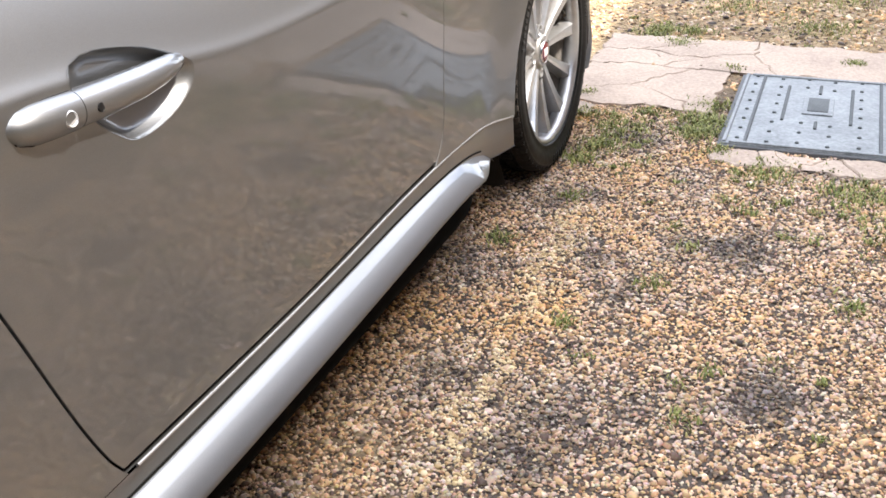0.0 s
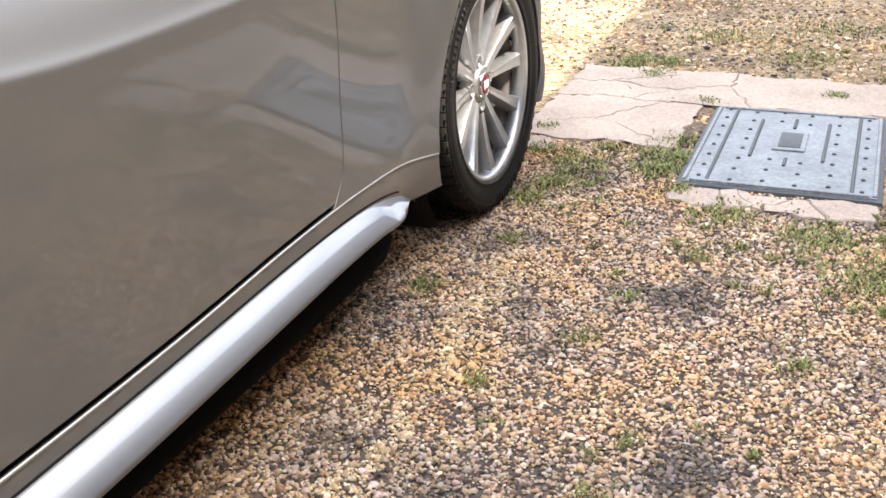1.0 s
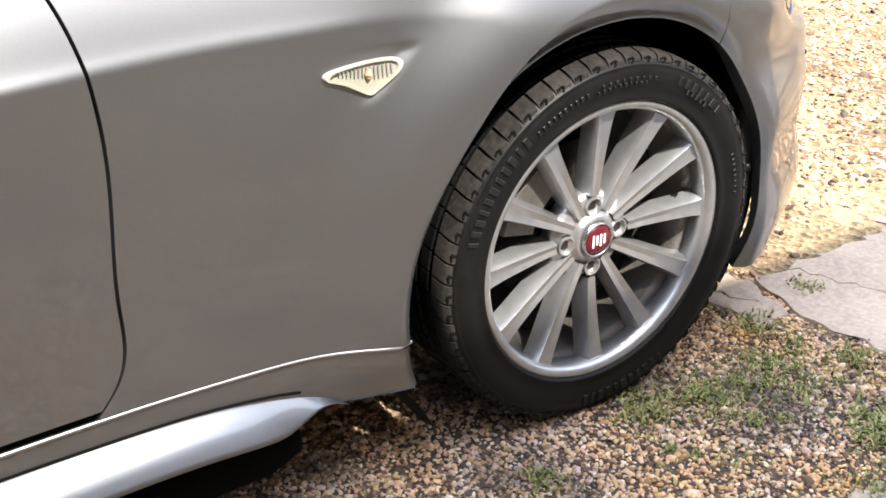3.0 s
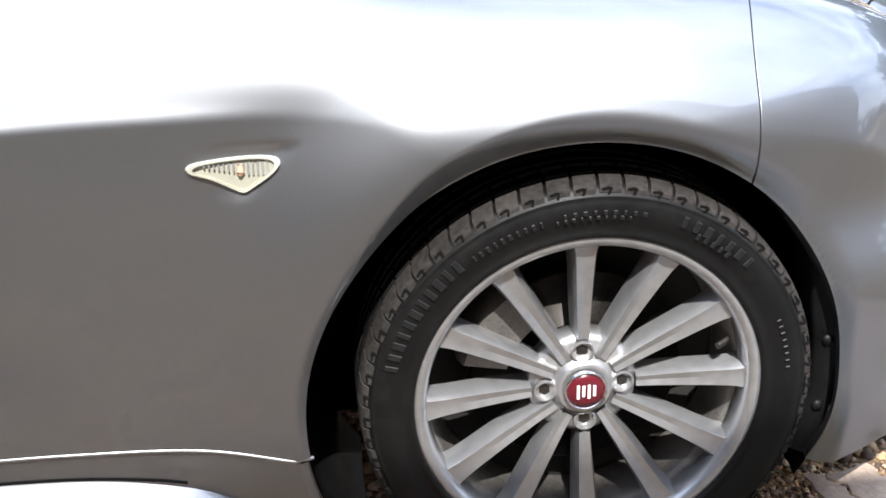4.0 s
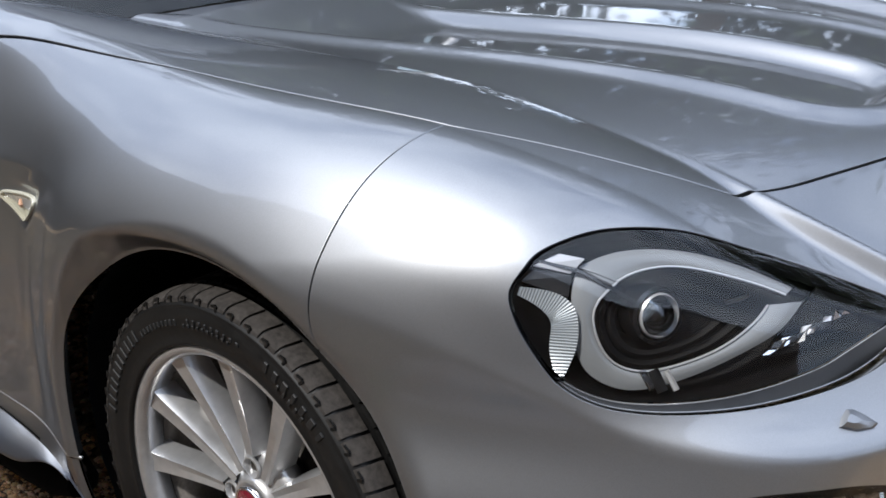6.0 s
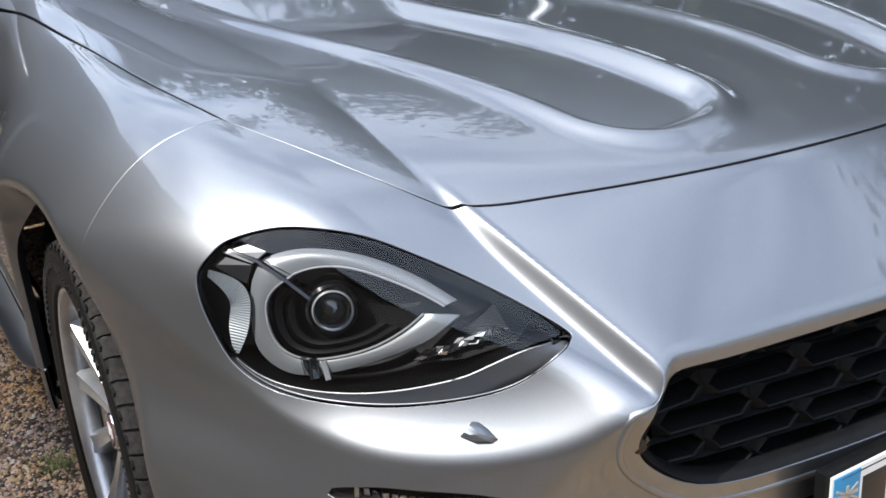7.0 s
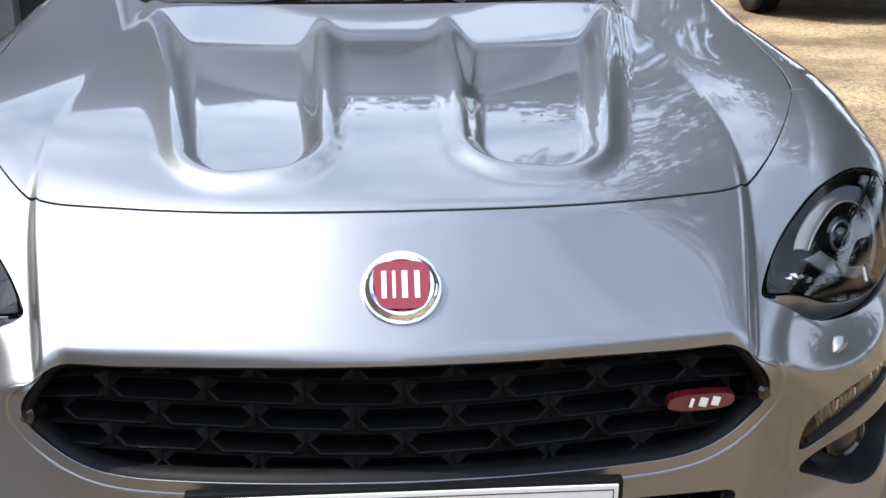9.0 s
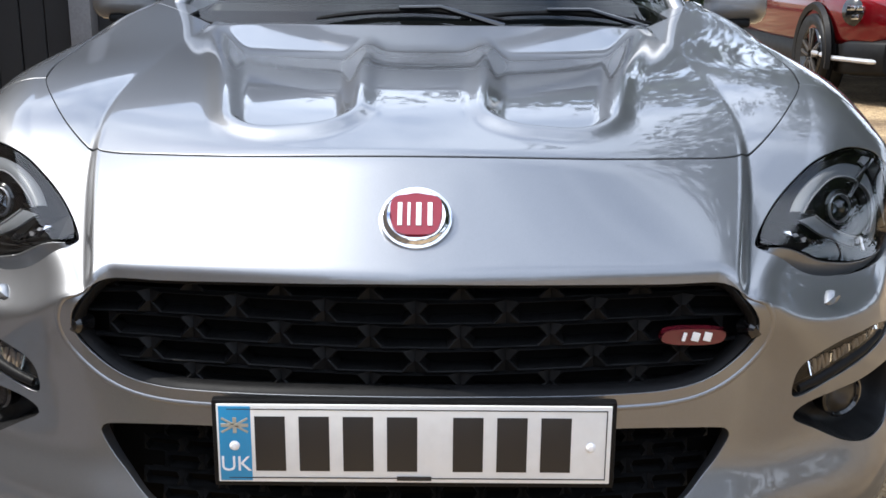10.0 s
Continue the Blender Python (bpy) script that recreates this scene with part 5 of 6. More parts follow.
shield_up = bn.cross(Vector((0, 1, 0)))
shield_up = -shield_up if shield_up.z < 0 else shield_up
bm = bmesh.new()
edge = []
for a in np.linspace(0, 2 * math.pi, 48, endpoint=False):
    cu, su = math.cos(a), math.sin(a)
    u = 0.0335 * np.sign(cu) * abs(cu) ** 0.55
    v = 0.0315 * np.sign(su) * abs(su) ** 0.55
    u *= 1 + 0.10 * v / 0.0315
    edge.append((u, v))
top = [bm.verts.new(bc + Vector((0, 1, 0)) * u + shield_up * v + bn * 0.0145) for u, v in edge]
low = [bm.verts.new(bc + Vector((0, 1, 0)) * u * 1.03 + shield_up * v * 1.03 + bn * 0.008) for u, v in edge]
bm.faces.new(top)
for i in range(48):
    bm.faces.new((low[i], low[(i + 1) % 48], top[(i + 1) % 48], top[i]))
bmesh.ops.recalc_face_normals(bm, faces=bm.faces)
shield = part("shield", bm, BADGE_RED, badge, "deep red enamel shield", 30)
for u, w in ((-0.0215, 0.0095), (-0.0095, 0.0060), (0.0035, 0.0110), (0.0185, 0.0100)):
    on_badge((w * 0.62, 0.036, 0.0012), u, 0.0, 0.0152, WHITE, badge, "shield_bar")

# ---- side lamps ----
for sg in (-1, 1):
    def on_wing(x, z, h):
        q = WING_SHEET.at(x, z, h)
        return Vector((x, sg * q[1], z))
    knots = [(-0.511, 0.616), (-0.504, 0.625), (-0.464, 0.629), (-0.418, 0.629), (-0.406, 0.623), (-0.414, 0.611), (-0.439, 0.593), (-0.450, 0.588), (-0.462, 0.593), (-0.486, 0.606)]
    out = loop_curve(knots, 4)
    mid = out.mean(0)
    bm = bmesh.new()
    rings = []
    for scale, h in ((1.0, -0.004), (1.0, 0.003), (0.96, 0.0055), (0.86, 0.0055), (0.84, 0.001)):
        rings.append([bm.verts.new(on_wing(*(mid + (p - mid) * scale), h)) for p in out])
    n = len(out)
    for a, b in zip(rings, rings[1:]):
        for i in range(n):
            bm.faces.new((a[i], a[(i + 1) % n], b[(i + 1) % n], b[i]))
    bm.faces.new(rings[-1])
    bmesh.ops.recalc_face_normals(bm, faces=bm.faces)
    lamp = part("side_lamp", bm, CREAM, car, "small triangular side repeater lamp", 40)
    bm = bmesh.new()
    vs = [bm.verts.new(on_wing(*(mid + (p - mid) * 0.87), 0.0060)) for p in out]
    bm.faces.new(vs)
    bmesh.ops.recalc_face_normals(bm, faces=bm.faces)
    g = part("lens", bm, GLASS, lamp, "clear lens")
    g.visible_shadow = False
    for i in range(14):
        x = -0.491 + 0.0054 * i
        low = 0.6205 - 0.0013 * min(i, 9)
        part("lamp_rib", tube([on_wing(x, low, 0.0042), on_wing(x, 0.623, 0.0042)], 0.0011, 6), SATIN, lamp)
    part("bulb", tube([on_wing(-0.452, 0.6085, 0.0040), on_wing(-0.4515, 0.613, 0.0046), on_wing(-0.451, 0.620, 0.0040)], [0.0028, 0.0048, 0.0030], 10), AMBER, lamp, "pale amber bulb")

# ---- door handles ----
for sg in (-1, 1):
    mid = CUP_OPEN.mean(0)
    rings = []
    for scale, deep in ((1.012, -0.0006), (0.985, 0.0006), (0.95, 0.004), (0.89, 0.010), (0.80, 0.0155), (0.66, 0.0195), (0.46, 0.022), (0.26, 0.0230), (0.10, 0.0232)):
        q = mid + (CUP_OPEN - mid) * scale
        rings.append(np.stack([q[:, 0], sg * (side_width(q[:, 0], q[:, 1]) - deep), q[:, 1]], -1))
    n = len(CUP_OPEN)
    f = [(i * n + j, i * n + (j + 1) % n, (i + 1) * n + (j + 1) % n, (i + 1) * n + j) for i in range(len(rings) - 1) for j in range(n)] + [tuple((len(rings) - 1) * n + j for j in range(n))]
    mesh_object("handle_cup", np.concatenate(rings), f if sg > 0 else [q[::-1] for q in f], PAINT, car, "hollow behind the door handle")
    pts = [(-1.7925, 0.874, 0.6855), (-1.7516, 0.877, 0.6842), (-1.7012, 0.879, 0.6836), (-1.6634, 0.878, 0.6838), (-1.6319, 0.875, 0.6842), (-1.6130, 0.871, 0.6836), (-1.6054, 0.866, 0.6829)]
    bar = part("door_handle", tube([(x, sg * y, z) for x, y, z in pts], [0.0192, 0.0188, 0.0174, 0.0152, 0.0123, 0.0089, 0.004], 24), PAINT, car, "body-coloured pull handle", 60)
    pts = [(-1.8820, 0.860, 0.6932), (-1.8776, 0.865, 0.6925), (-1.8675, 0.870, 0.6912), (-1.8499, 0.873, 0.6893), (-1.8209, 0.874, 0.6874), (-1.7960, 0.874, 0.6859)]
    radii = [0.006, 0.0122, 0.0174, 0.0200, 0.0204, 0.0200]
    cap = part("lock_cover", tube([(x, sg * y, z) for x, y, z in pts], radii, 24), PAINT, bar, "", 60)
    part("handle_seal", tube([(x - 0.001, sg * (y - 0.006), z) for x, y, z in pts], [q + 0.0022 for q in radii], 20), GAP_BLACK, bar, "black seal and gap fill")
    part("key_lock", disc_at([(0.0, 0.0005), (0.0062, 0.0006), (0.0072, 0.0024), (0.0082, 0.0012), (0.0085, -0.006)], (-1.8175, sg * 0.8928, 0.6860), (-0.12, sg, 0.12), 24), SATIN, cap, "steel key lock")
    part("entry_button", disc_at([(0.0, 0.0010), (0.0042, 0.0008), (0.0046, 0.0), (0.0052, 0.0006), (0.0056, -0.004)], (-1.7743, sg * 0.8938, 0.6845), (0, sg, 0.12), 24), PLASTIC, bar, "small black entry button")

MIRROR = material("mirror silver", (0.9, 0.9, 0.9), 0.0, 1.0)
# ---- windscreen, pillars, mirrors, wipers, soft top ----
def screen_at(u, v):
    """u across from -1 to 1, v from the base to the header."""
    x = -0.57 - 0.15 * u * u - (0.42 + 0.02 * u * u) * v
    y = u * (0.66 - 0.10 * v)
    z = 0.818 - 0.016 * u * u + 0.355 * v - 0.03 * v * u * u
    return Vector((x, y, z))


bm = bmesh.new()
g = [[bm.verts.new(screen_at(u, v)) for u in np.linspace(-1, 1, 25)] for v in np.linspace(0, 1, 9)]
for a, b in zip(g, g[1:]):
    for i in range(24):
        bm.faces.new((a[i], a[i + 1], b[i + 1], b[i]))
screen = part("windscreen", bm, SCREEN, car, "raked windscreen glass", 60)
screen.visible_shadow = False
for sg in (-1, 1):
    part("pillar", tube([screen_at(sg * 1.02, v) + Vector((0.01, 0, -0.01)) for v in np.linspace(-0.16, 1, 9)], 0.024, 10, up=Vector((0.5, 0, 1))), PAINT, car, "silver windscreen pillar", 60)
part("screen_header", tube([screen_at(u, 1.02) for u in np.linspace(-1, 1, 15)], 0.022, 8), PAINT, car, "", 60)
bm = bmesh.new()
g = [[bm.verts.new(screen_at(u, -0.02) + Vector((d, 0, h))) for u in np.linspace(-0.90, 0.90, 25)] for d, h in ((0.10, -0.050), (0.05, -0.034), (0.0, -0.016), (-0.01, -0.04))]
for a, b in zip(g, g[1:]):
    for i in range(24):
        bm.faces.new((a[i], a[i + 1], b[i + 1], b[i]))
part("cowl", bm, PLASTIC, car, "black plastic cowl", 50)
for u0, u1 in ((-0.42, 0.28), (0.12, 0.86)):
    pts = [screen_at(u, 0.02 + 0.05 * (1 - (2 * (u - u0) / (u1 - u0) - 1) ** 2)) + Vector((0.012, 0, 0.008)) for u in np.linspace(u0, u1, 10)]
    w = part("wiper", tube(pts, [0.004] + [0.0065] * 8 + [0.004], 6), PLASTIC, car, "black wiper lying on the glass")
    part("wiper_arm", tube([pts[-1] + Vector((0.05, 0, -0.015)), pts[6] + Vector((0.012, 0, 0.012)), pts[4] + Vector((0.006, 0, 0.008))], [0.009, 0.006, 0.005], 8), GLOSS_BLACK, w)
FABRIC = worn("black roof fabric", (0.012, 0.012, 0.013), (0.025, 0.025, 0.026), 30, (0.85, 0.95), relief=0.3, distance=0.001)
bm = bmesh.new()
g = []
for t in np.linspace(0, 1, 9):
    x = -1.03 - 1.15 * t
    zt = 1.19 + 0.03 * math.sin(math.pi * min(t * 1.4, 1)) - 0.36 * max(t - 0.5, 0) ** 1.5 * 2.6
    g.append([bm.verts.new((x - 0.03 * (abs(u) ** 3) * (1 - t), u * (0.60 + 0.04 * t), zt - 0.10 * abs(u) ** 3 - (0.22 * max(abs(u) - 0.9, 0) / 0.1))) for u in np.linspace(-1, 1, 21)])
for a, b in zip(g, g[1:]):
    for i in range(20):
        bm.faces.new((a[i], a[i + 1], b[i + 1], b[i]))
part("soft_top", bm, FABRIC, car, "black fabric soft top", 60)
part("dashboard", box((0.35, 1.20, 0.12), (-0.98, 0, 0.80), 0.05, segments=3), PLASTIC, car, "dark dashboard")
for y in (-0.33, 0.33):
    seat = part("seat", box((0.14, 0.44, 0.62), (-1.72, y, 0.82), 0.06, Euler((0, radians(-14), 0)).to_matrix(), 3), FABRIC, car, "dark seat back")
for sg in (-1, 1):
    bm = box((0.105, 0.172, 0.118), (-1.0, sg * 0.862, 0.862), 0.040, Euler((0, 0, radians(-sg * 12))).to_matrix(), 4)
    for v in bm.verts:
        k = (v.co.x + 1.0) / 0.06
        if k > 0:
            v.co.z += (0.862 - v.co.z) * 0.30 * min(k, 1)
    mirror = part("door_mirror", bm, PAINT, car, "silver door mirror on a black foot", 50)
    part("mirror_foot", tube([(-0.90, sg * 0.715, 0.780), (-0.95, sg * 0.755, 0.798), (-0.985, sg * 0.80, 0.818)], [0.026, 0.020, 0.026], 10, flat=0.6), PLASTIC, mirror)
    part("mirror_base", box((0.08, 0.11, 0.024), (-1.0, sg * 0.850, 0.808), 0.011, Euler((0, 0, radians(-sg * 12))).to_matrix(), 3), PLASTIC, mirror, "black lower shell")
    part("mirror_glass", box((0.004, 0.135, 0.085), (-1.0555, sg * 0.872, 0.864), 0.0015, Euler((0, 0, radians(-sg * 12))).to_matrix()), MIRROR, mirror)
# ---- concrete apron with cracks ----
CONCRETE = worn("weathered pale concrete", (0.33, 0.25, 0.195), (0.60, 0.475, 0.375), 4, (0.8, 0.95), relief=0.5, distance=0.004, fine=150)
apron = thing("pavement", "cracked pale concrete apron strip", "pavement", kind="structure")


def cracked_slabs(x0, x1, y0, y1, count, seed):
    """Concrete broken by wandering cracks: cells round scattered points, each a slab with a ragged rim."""
    r = random.Random(seed)
    seeds = [(r.uniform(x0, x1), r.uniform(y0, y1)) for _ in range(count)]
    for sx, sy in seeds:
        cell = [(x0, y0), (x1, y0), (x1, y1), (x0, y1)]
        for ox, oy in seeds:
            if (ox, oy) == (sx, sy):
                continue
            mx, my, nx, ny = (sx + ox) / 2, (sy + oy) / 2, ox - sx, oy - sy
            d = [(px - mx) * nx + (py - my) * ny for px, py in cell]
            out = []
            for i in range(len(cell)):
                j = (i + 1) % len(cell)
                if d[i] <= 0:
                    out.append(cell[i])
                if (d[i] <= 0) != (d[j] <= 0):
                    t = d[i] / (d[i] - d[j])
                    out.append((cell[i][0] + t * (cell[j][0] - cell[i][0]), cell[i][1] + t * (cell[j][1] - cell[i][1])))
            cell = out
        rim = []
        for (ax, ay), (bx, by) in zip(cell, cell[1:] + cell[:1]):
            steps = max(2, int(math.hypot(bx - ax, by - ay) / 0.022))
            for k in range(steps):
                px, py = ax + (bx - ax) * k / steps, ay + (by - ay) * k / steps
                w = 0.014 * math.sin(37 * px + 23 * py) + 0.009 * math.sin(91 * px - 77 * py + 1) + 0.004 * math.sin(230 * px + 190 * py)
                px, py = px + w, py + 0.8 * w * math.cos(40 * px)
                g = math.hypot(px - sx, py - sy)
                rim.append((px + (sx - px) * 0.0009 / g, py + (sy - py) * 0.0009 / g))
        if len(rim) < 3:
            continue
        lift = r.uniform(-0.002, 0.003)
        bm = bmesh.new()
        rings = []
        for shrink, z in ((0.0, -0.03), (0.0, 0.000), (0.004, 0.004)):
            rings.append([bm.verts.new((px + (sx - px) * shrink / max(math.hypot(px - sx, py - sy), 0.01), py + (sy - py) * shrink / max(math.hypot(px - sx, py - sy), 0.01), z + lift)) for px, py in rim])
        n = len(rim)
        mid = bm.verts.new((sx, sy, 0.0055 + lift))
        for p, q in zip(rings, rings[1:]):
            for k in range(n):
                bm.faces.new((p[k], p[(k + 1) % n], q[(k + 1) % n], q[k]))
        for k in range(n):
            bm.faces.new((rings[-1][k], rings[-1][(k + 1) % n], mid))
        bmesh.ops.recalc_face_normals(bm, faces=bm.faces)
        part("slab", bm, CONCRETE, apron, "", 40)


cracked_slabs(0.50, 0.93, -1.19, -0.72, 4, 4)
cracked_slabs(0.93, 1.30, -1.78, -0.71, 6, 6)
cracked_slabs(0.30, 1.16, -2.20, -1.76, 4, 9)
cracked_slabs(0.11, 0.212, -1.72, -1.24, 5, 12)
cracked_slabs(0.06, 0.26, -2.10, -1.86, 3, 13)
cracked_slabs(0.38, 0.49, -0.84, -0.68, 2, 14)

# ---- manhole cover ----
COVER_METAL = worn("weathered galvanised cover", (0.14, 0.152, 0.158), (0.36, 0.375, 0.38), 9, (0.5, 0.75), metal=0.15, relief=0.4, distance=0.002)
cover = thing("manhole_cover", "grey ribbed metal manhole cover set in concrete", "manhole cover", at=(0.567, -1.478, 0.004))
cover.rotation_euler = (0, 0, radians(1.0))
L, W = 0.665, 0.475
GROOVE = worn("dirt-dark cast ribs", (0.045, 0.05, 0.052), (0.12, 0.128, 0.13), 30, (0.6, 0.8), relief=0.6)
part("cover_frame", box((L + 0.012, W + 0.012, 0.020), (0, 0, -0.008), 0.003), worn("dark cover frame", (0.06, 0.062, 0.065), (0.12, 0.12, 0.12), 12, (0.6, 0.8)), cover, "dark metal frame")
part("cover_plate", box((L - 0.010, W - 0.010, 0.014), (0, 0, 0.000), 0.004), COVER_METAL, cover)
for u, v, long in ((0, -0.172, L - 0.03), (0, 0.172, L - 0.03), (0.060, -0.092, 0.330), (0.060, 0.092, 0.330), (0.205, 0, 0.085), (-0.130, 0, 0.060)):
    part("cover_rib", box((long, 0.009, 0.006), (u, v, 0.009), 0.002, segments=1), GROOVE, cover)
for v in (-W / 2 + 0.012, W / 2 - 0.012):
    part("cover_rib", box((L - 0.02, 0.011, 0.006), (0, v, 0.009), 0.002, segments=1), COVER_METAL, cover)
for u in (-L / 2 + 0.012, L / 2 - 0.012):
    part("cover_rib", box((0.011, W - 0.05, 0.006), (u, 0, 0.009), 0.002, segments=1), COVER_METAL, cover)
part("cover_panel", box((0.165, 0.085, 0.006), (0.045, 0, 0.009), 0.002), COVER_METAL, cover, "raised middle panel")
part("cover_label", box((0.125, 0.058, 0.003), (0.045, 0, 0.0125), 0.001), GROOVE, cover, "dark cast label plate")
for i in range(8):
    for j in range(6):
        u, v = -0.295 + 0.0843 * i, -0.195 + 0.078 * j
        if -0.06 < u < 0.15 and abs(v) < 0.07:
            continue
        bm = bmesh.new()
        bmesh.ops.create_cone(bm, cap_ends=True, segments=8, radius1=0.0065, radius2=0.0045, depth=0.005, matrix=Matrix.Translation((u + 0.012 * (j % 2), v, 0.0085)))
        part("cover_stud", bm, GROOVE, cover, "", 20)

# ---- dark garage behind the car ----
BOARD = worn("black stained boards", (0.010, 0.010, 0.011), (0.024, 0.023, 0.023), 4, (0.6, 0.85), relief=0.4, distance=0.003)
POST = worn("grey painted post", (0.16, 0.16, 0.17), (0.24, 0.24, 0.25), 6, (0.5, 0.7))
ROOF = worn("grey roof slates", (0.10, 0.10, 0.105), (0.19, 0.19, 0.20), 5, (0.6, 0.8))
BRICK = worn("brown brick wall", (0.28, 0.215, 0.165), (0.38, 0.31, 0.25), 6, (0.8, 0.95), relief=0.5, distance=0.006)
garage = thing("garage", "black timber garage with grey door posts", "building")
gzb = float(ground_z(-4.6, 0))
y0, y1, gxf = -7.6, -0.85, -4.55
part("back_wall", box((0.15, y1 - y0, 2.4), (-8.4, (y0 + y1) / 2, gzb + 0.9), 0.01), BOARD, garage)
for y in (y0, y1):
    part("side_wall", box((3.8, 0.15, 2.4), (-6.45, y, gzb + 0.9), 0.01), BOARD, garage)
part("lintel", box((0.18, y1 - y0, 0.3), (gxf, (y0 + y1) / 2, gzb + 2.05), 0.01), BOARD, garage)
for i in range(44):
    y = y0 + 0.075 + 0.1535 * i
    part("board", box((0.03, 0.146, 2.0), (gxf - 0.03 - 0.004 * (i % 2), y, gzb + 0.95), 0.004, segments=1), BOARD, garage)
for y in (-6.0, -3.9, -2.12, -1.0):
    part("door_post", box((0.14, 0.13, 2.1), (gxf + 0.06, y, gzb + 1.0), 0.008), POST, garage, "grey painted post")
part("post_bracket", box((0.05, 0.10, 0.20), (gxf + 0.05, -1.98, gzb + 0.98), 0.006), PLASTIC, garage)
# unseen roof and gable, made tall to keep sky out of the wing's reflection
bm = bmesh.new()
ym, zt, ze = (y0 + y1) / 2, gzb + 4.7, gzb + 2.25
prof = [(y0 - 0.3, ze - 0.18), (ym, zt), (y1 + 0.3, ze - 0.18), (y1 + 0.3, ze), (ym, zt + 0.2), (y0 - 0.3, ze)]
a = [bm.verts.new((gxf + 0.3, y, z)) for y, z in prof]
b = [bm.verts.new((-8.6, y, z)) for y, z in prof]
bm.faces.new(a)
bm.faces.new(b[::-1])
for i in range(6):
    bm.faces.new((a[i], b[i], b[(i + 1) % 6], a[(i + 1) % 6]))
bmesh.ops.recalc_face_normals(bm, faces=bm.faces)
part("roof", bm, ROOF, garage, "unseen slate roof, raised to block reflected sky")
bm = bmesh.new()
for x in (gxf + 0.02, -8.4):
    vs = [bm.verts.new((x, y, z)) for y, z in ((y0, ze - 0.3), (y1, ze - 0.3), (ym, zt - 0.05))]
    bm.faces.new(vs)
part("gable", bm, BOARD, garage)

# ---- unseen house added beside the yard, whose eaves shade the gravel ----
EAVE_H, EAVE_Y = 4.6, -0.741 - 4.6 * 0.56 / 0.82
house = thing("house", "unseen brown brick house added to shade the yard", "building")
part("wall", box((16.0, 0.3, EAVE_H + 0.3), (4.2, EAVE_Y - 0.35, EAVE_H / 2 - 0.15), 0.01), BRICK, house)
part("end_wall", box((0.3, 6.0, EAVE_H + 0.3), (12.05, EAVE_Y - 3.5, EAVE_H / 2 - 0.15), 0.01), BRICK, house)
part("end_wall", box((0.3, 6.0, EAVE_H + 0.3), (-3.65, EAVE_Y - 3.5, EAVE_H / 2 - 0.15), 0.01), BRICK, house)
bm = bmesh.new()
prof = [(EAVE_Y, EAVE_H), (EAVE_Y - 3.6, EAVE_H + 2.2), (EAVE_Y - 7.2, EAVE_H), (EAVE_Y - 7.2, EAVE_H - 0.15), (EAVE_Y, EAVE_H - 0.15)]
a = [bm.verts.new((-4.0, y, z)) for y, z in prof]
b = [bm.verts.new((12.4, y, z)) for y, z in prof]
bm.faces.new(a[::-1])
bm.faces.new(b)
for i in range(5):
    bm.faces.new((a[i], a[(i + 1) % 5], b[(i + 1) % 5], b[i]))
bmesh.ops.recalc_face_normals(bm, faces=bm.faces)
part("roof", bm, ROOF, house)

house.matrix_world = Matrix.Translation((0, -0.690, 0)) @ Matrix.Rotation(0.014, 4, "Z") @ Matrix.Translation((0, 0.741, 0))

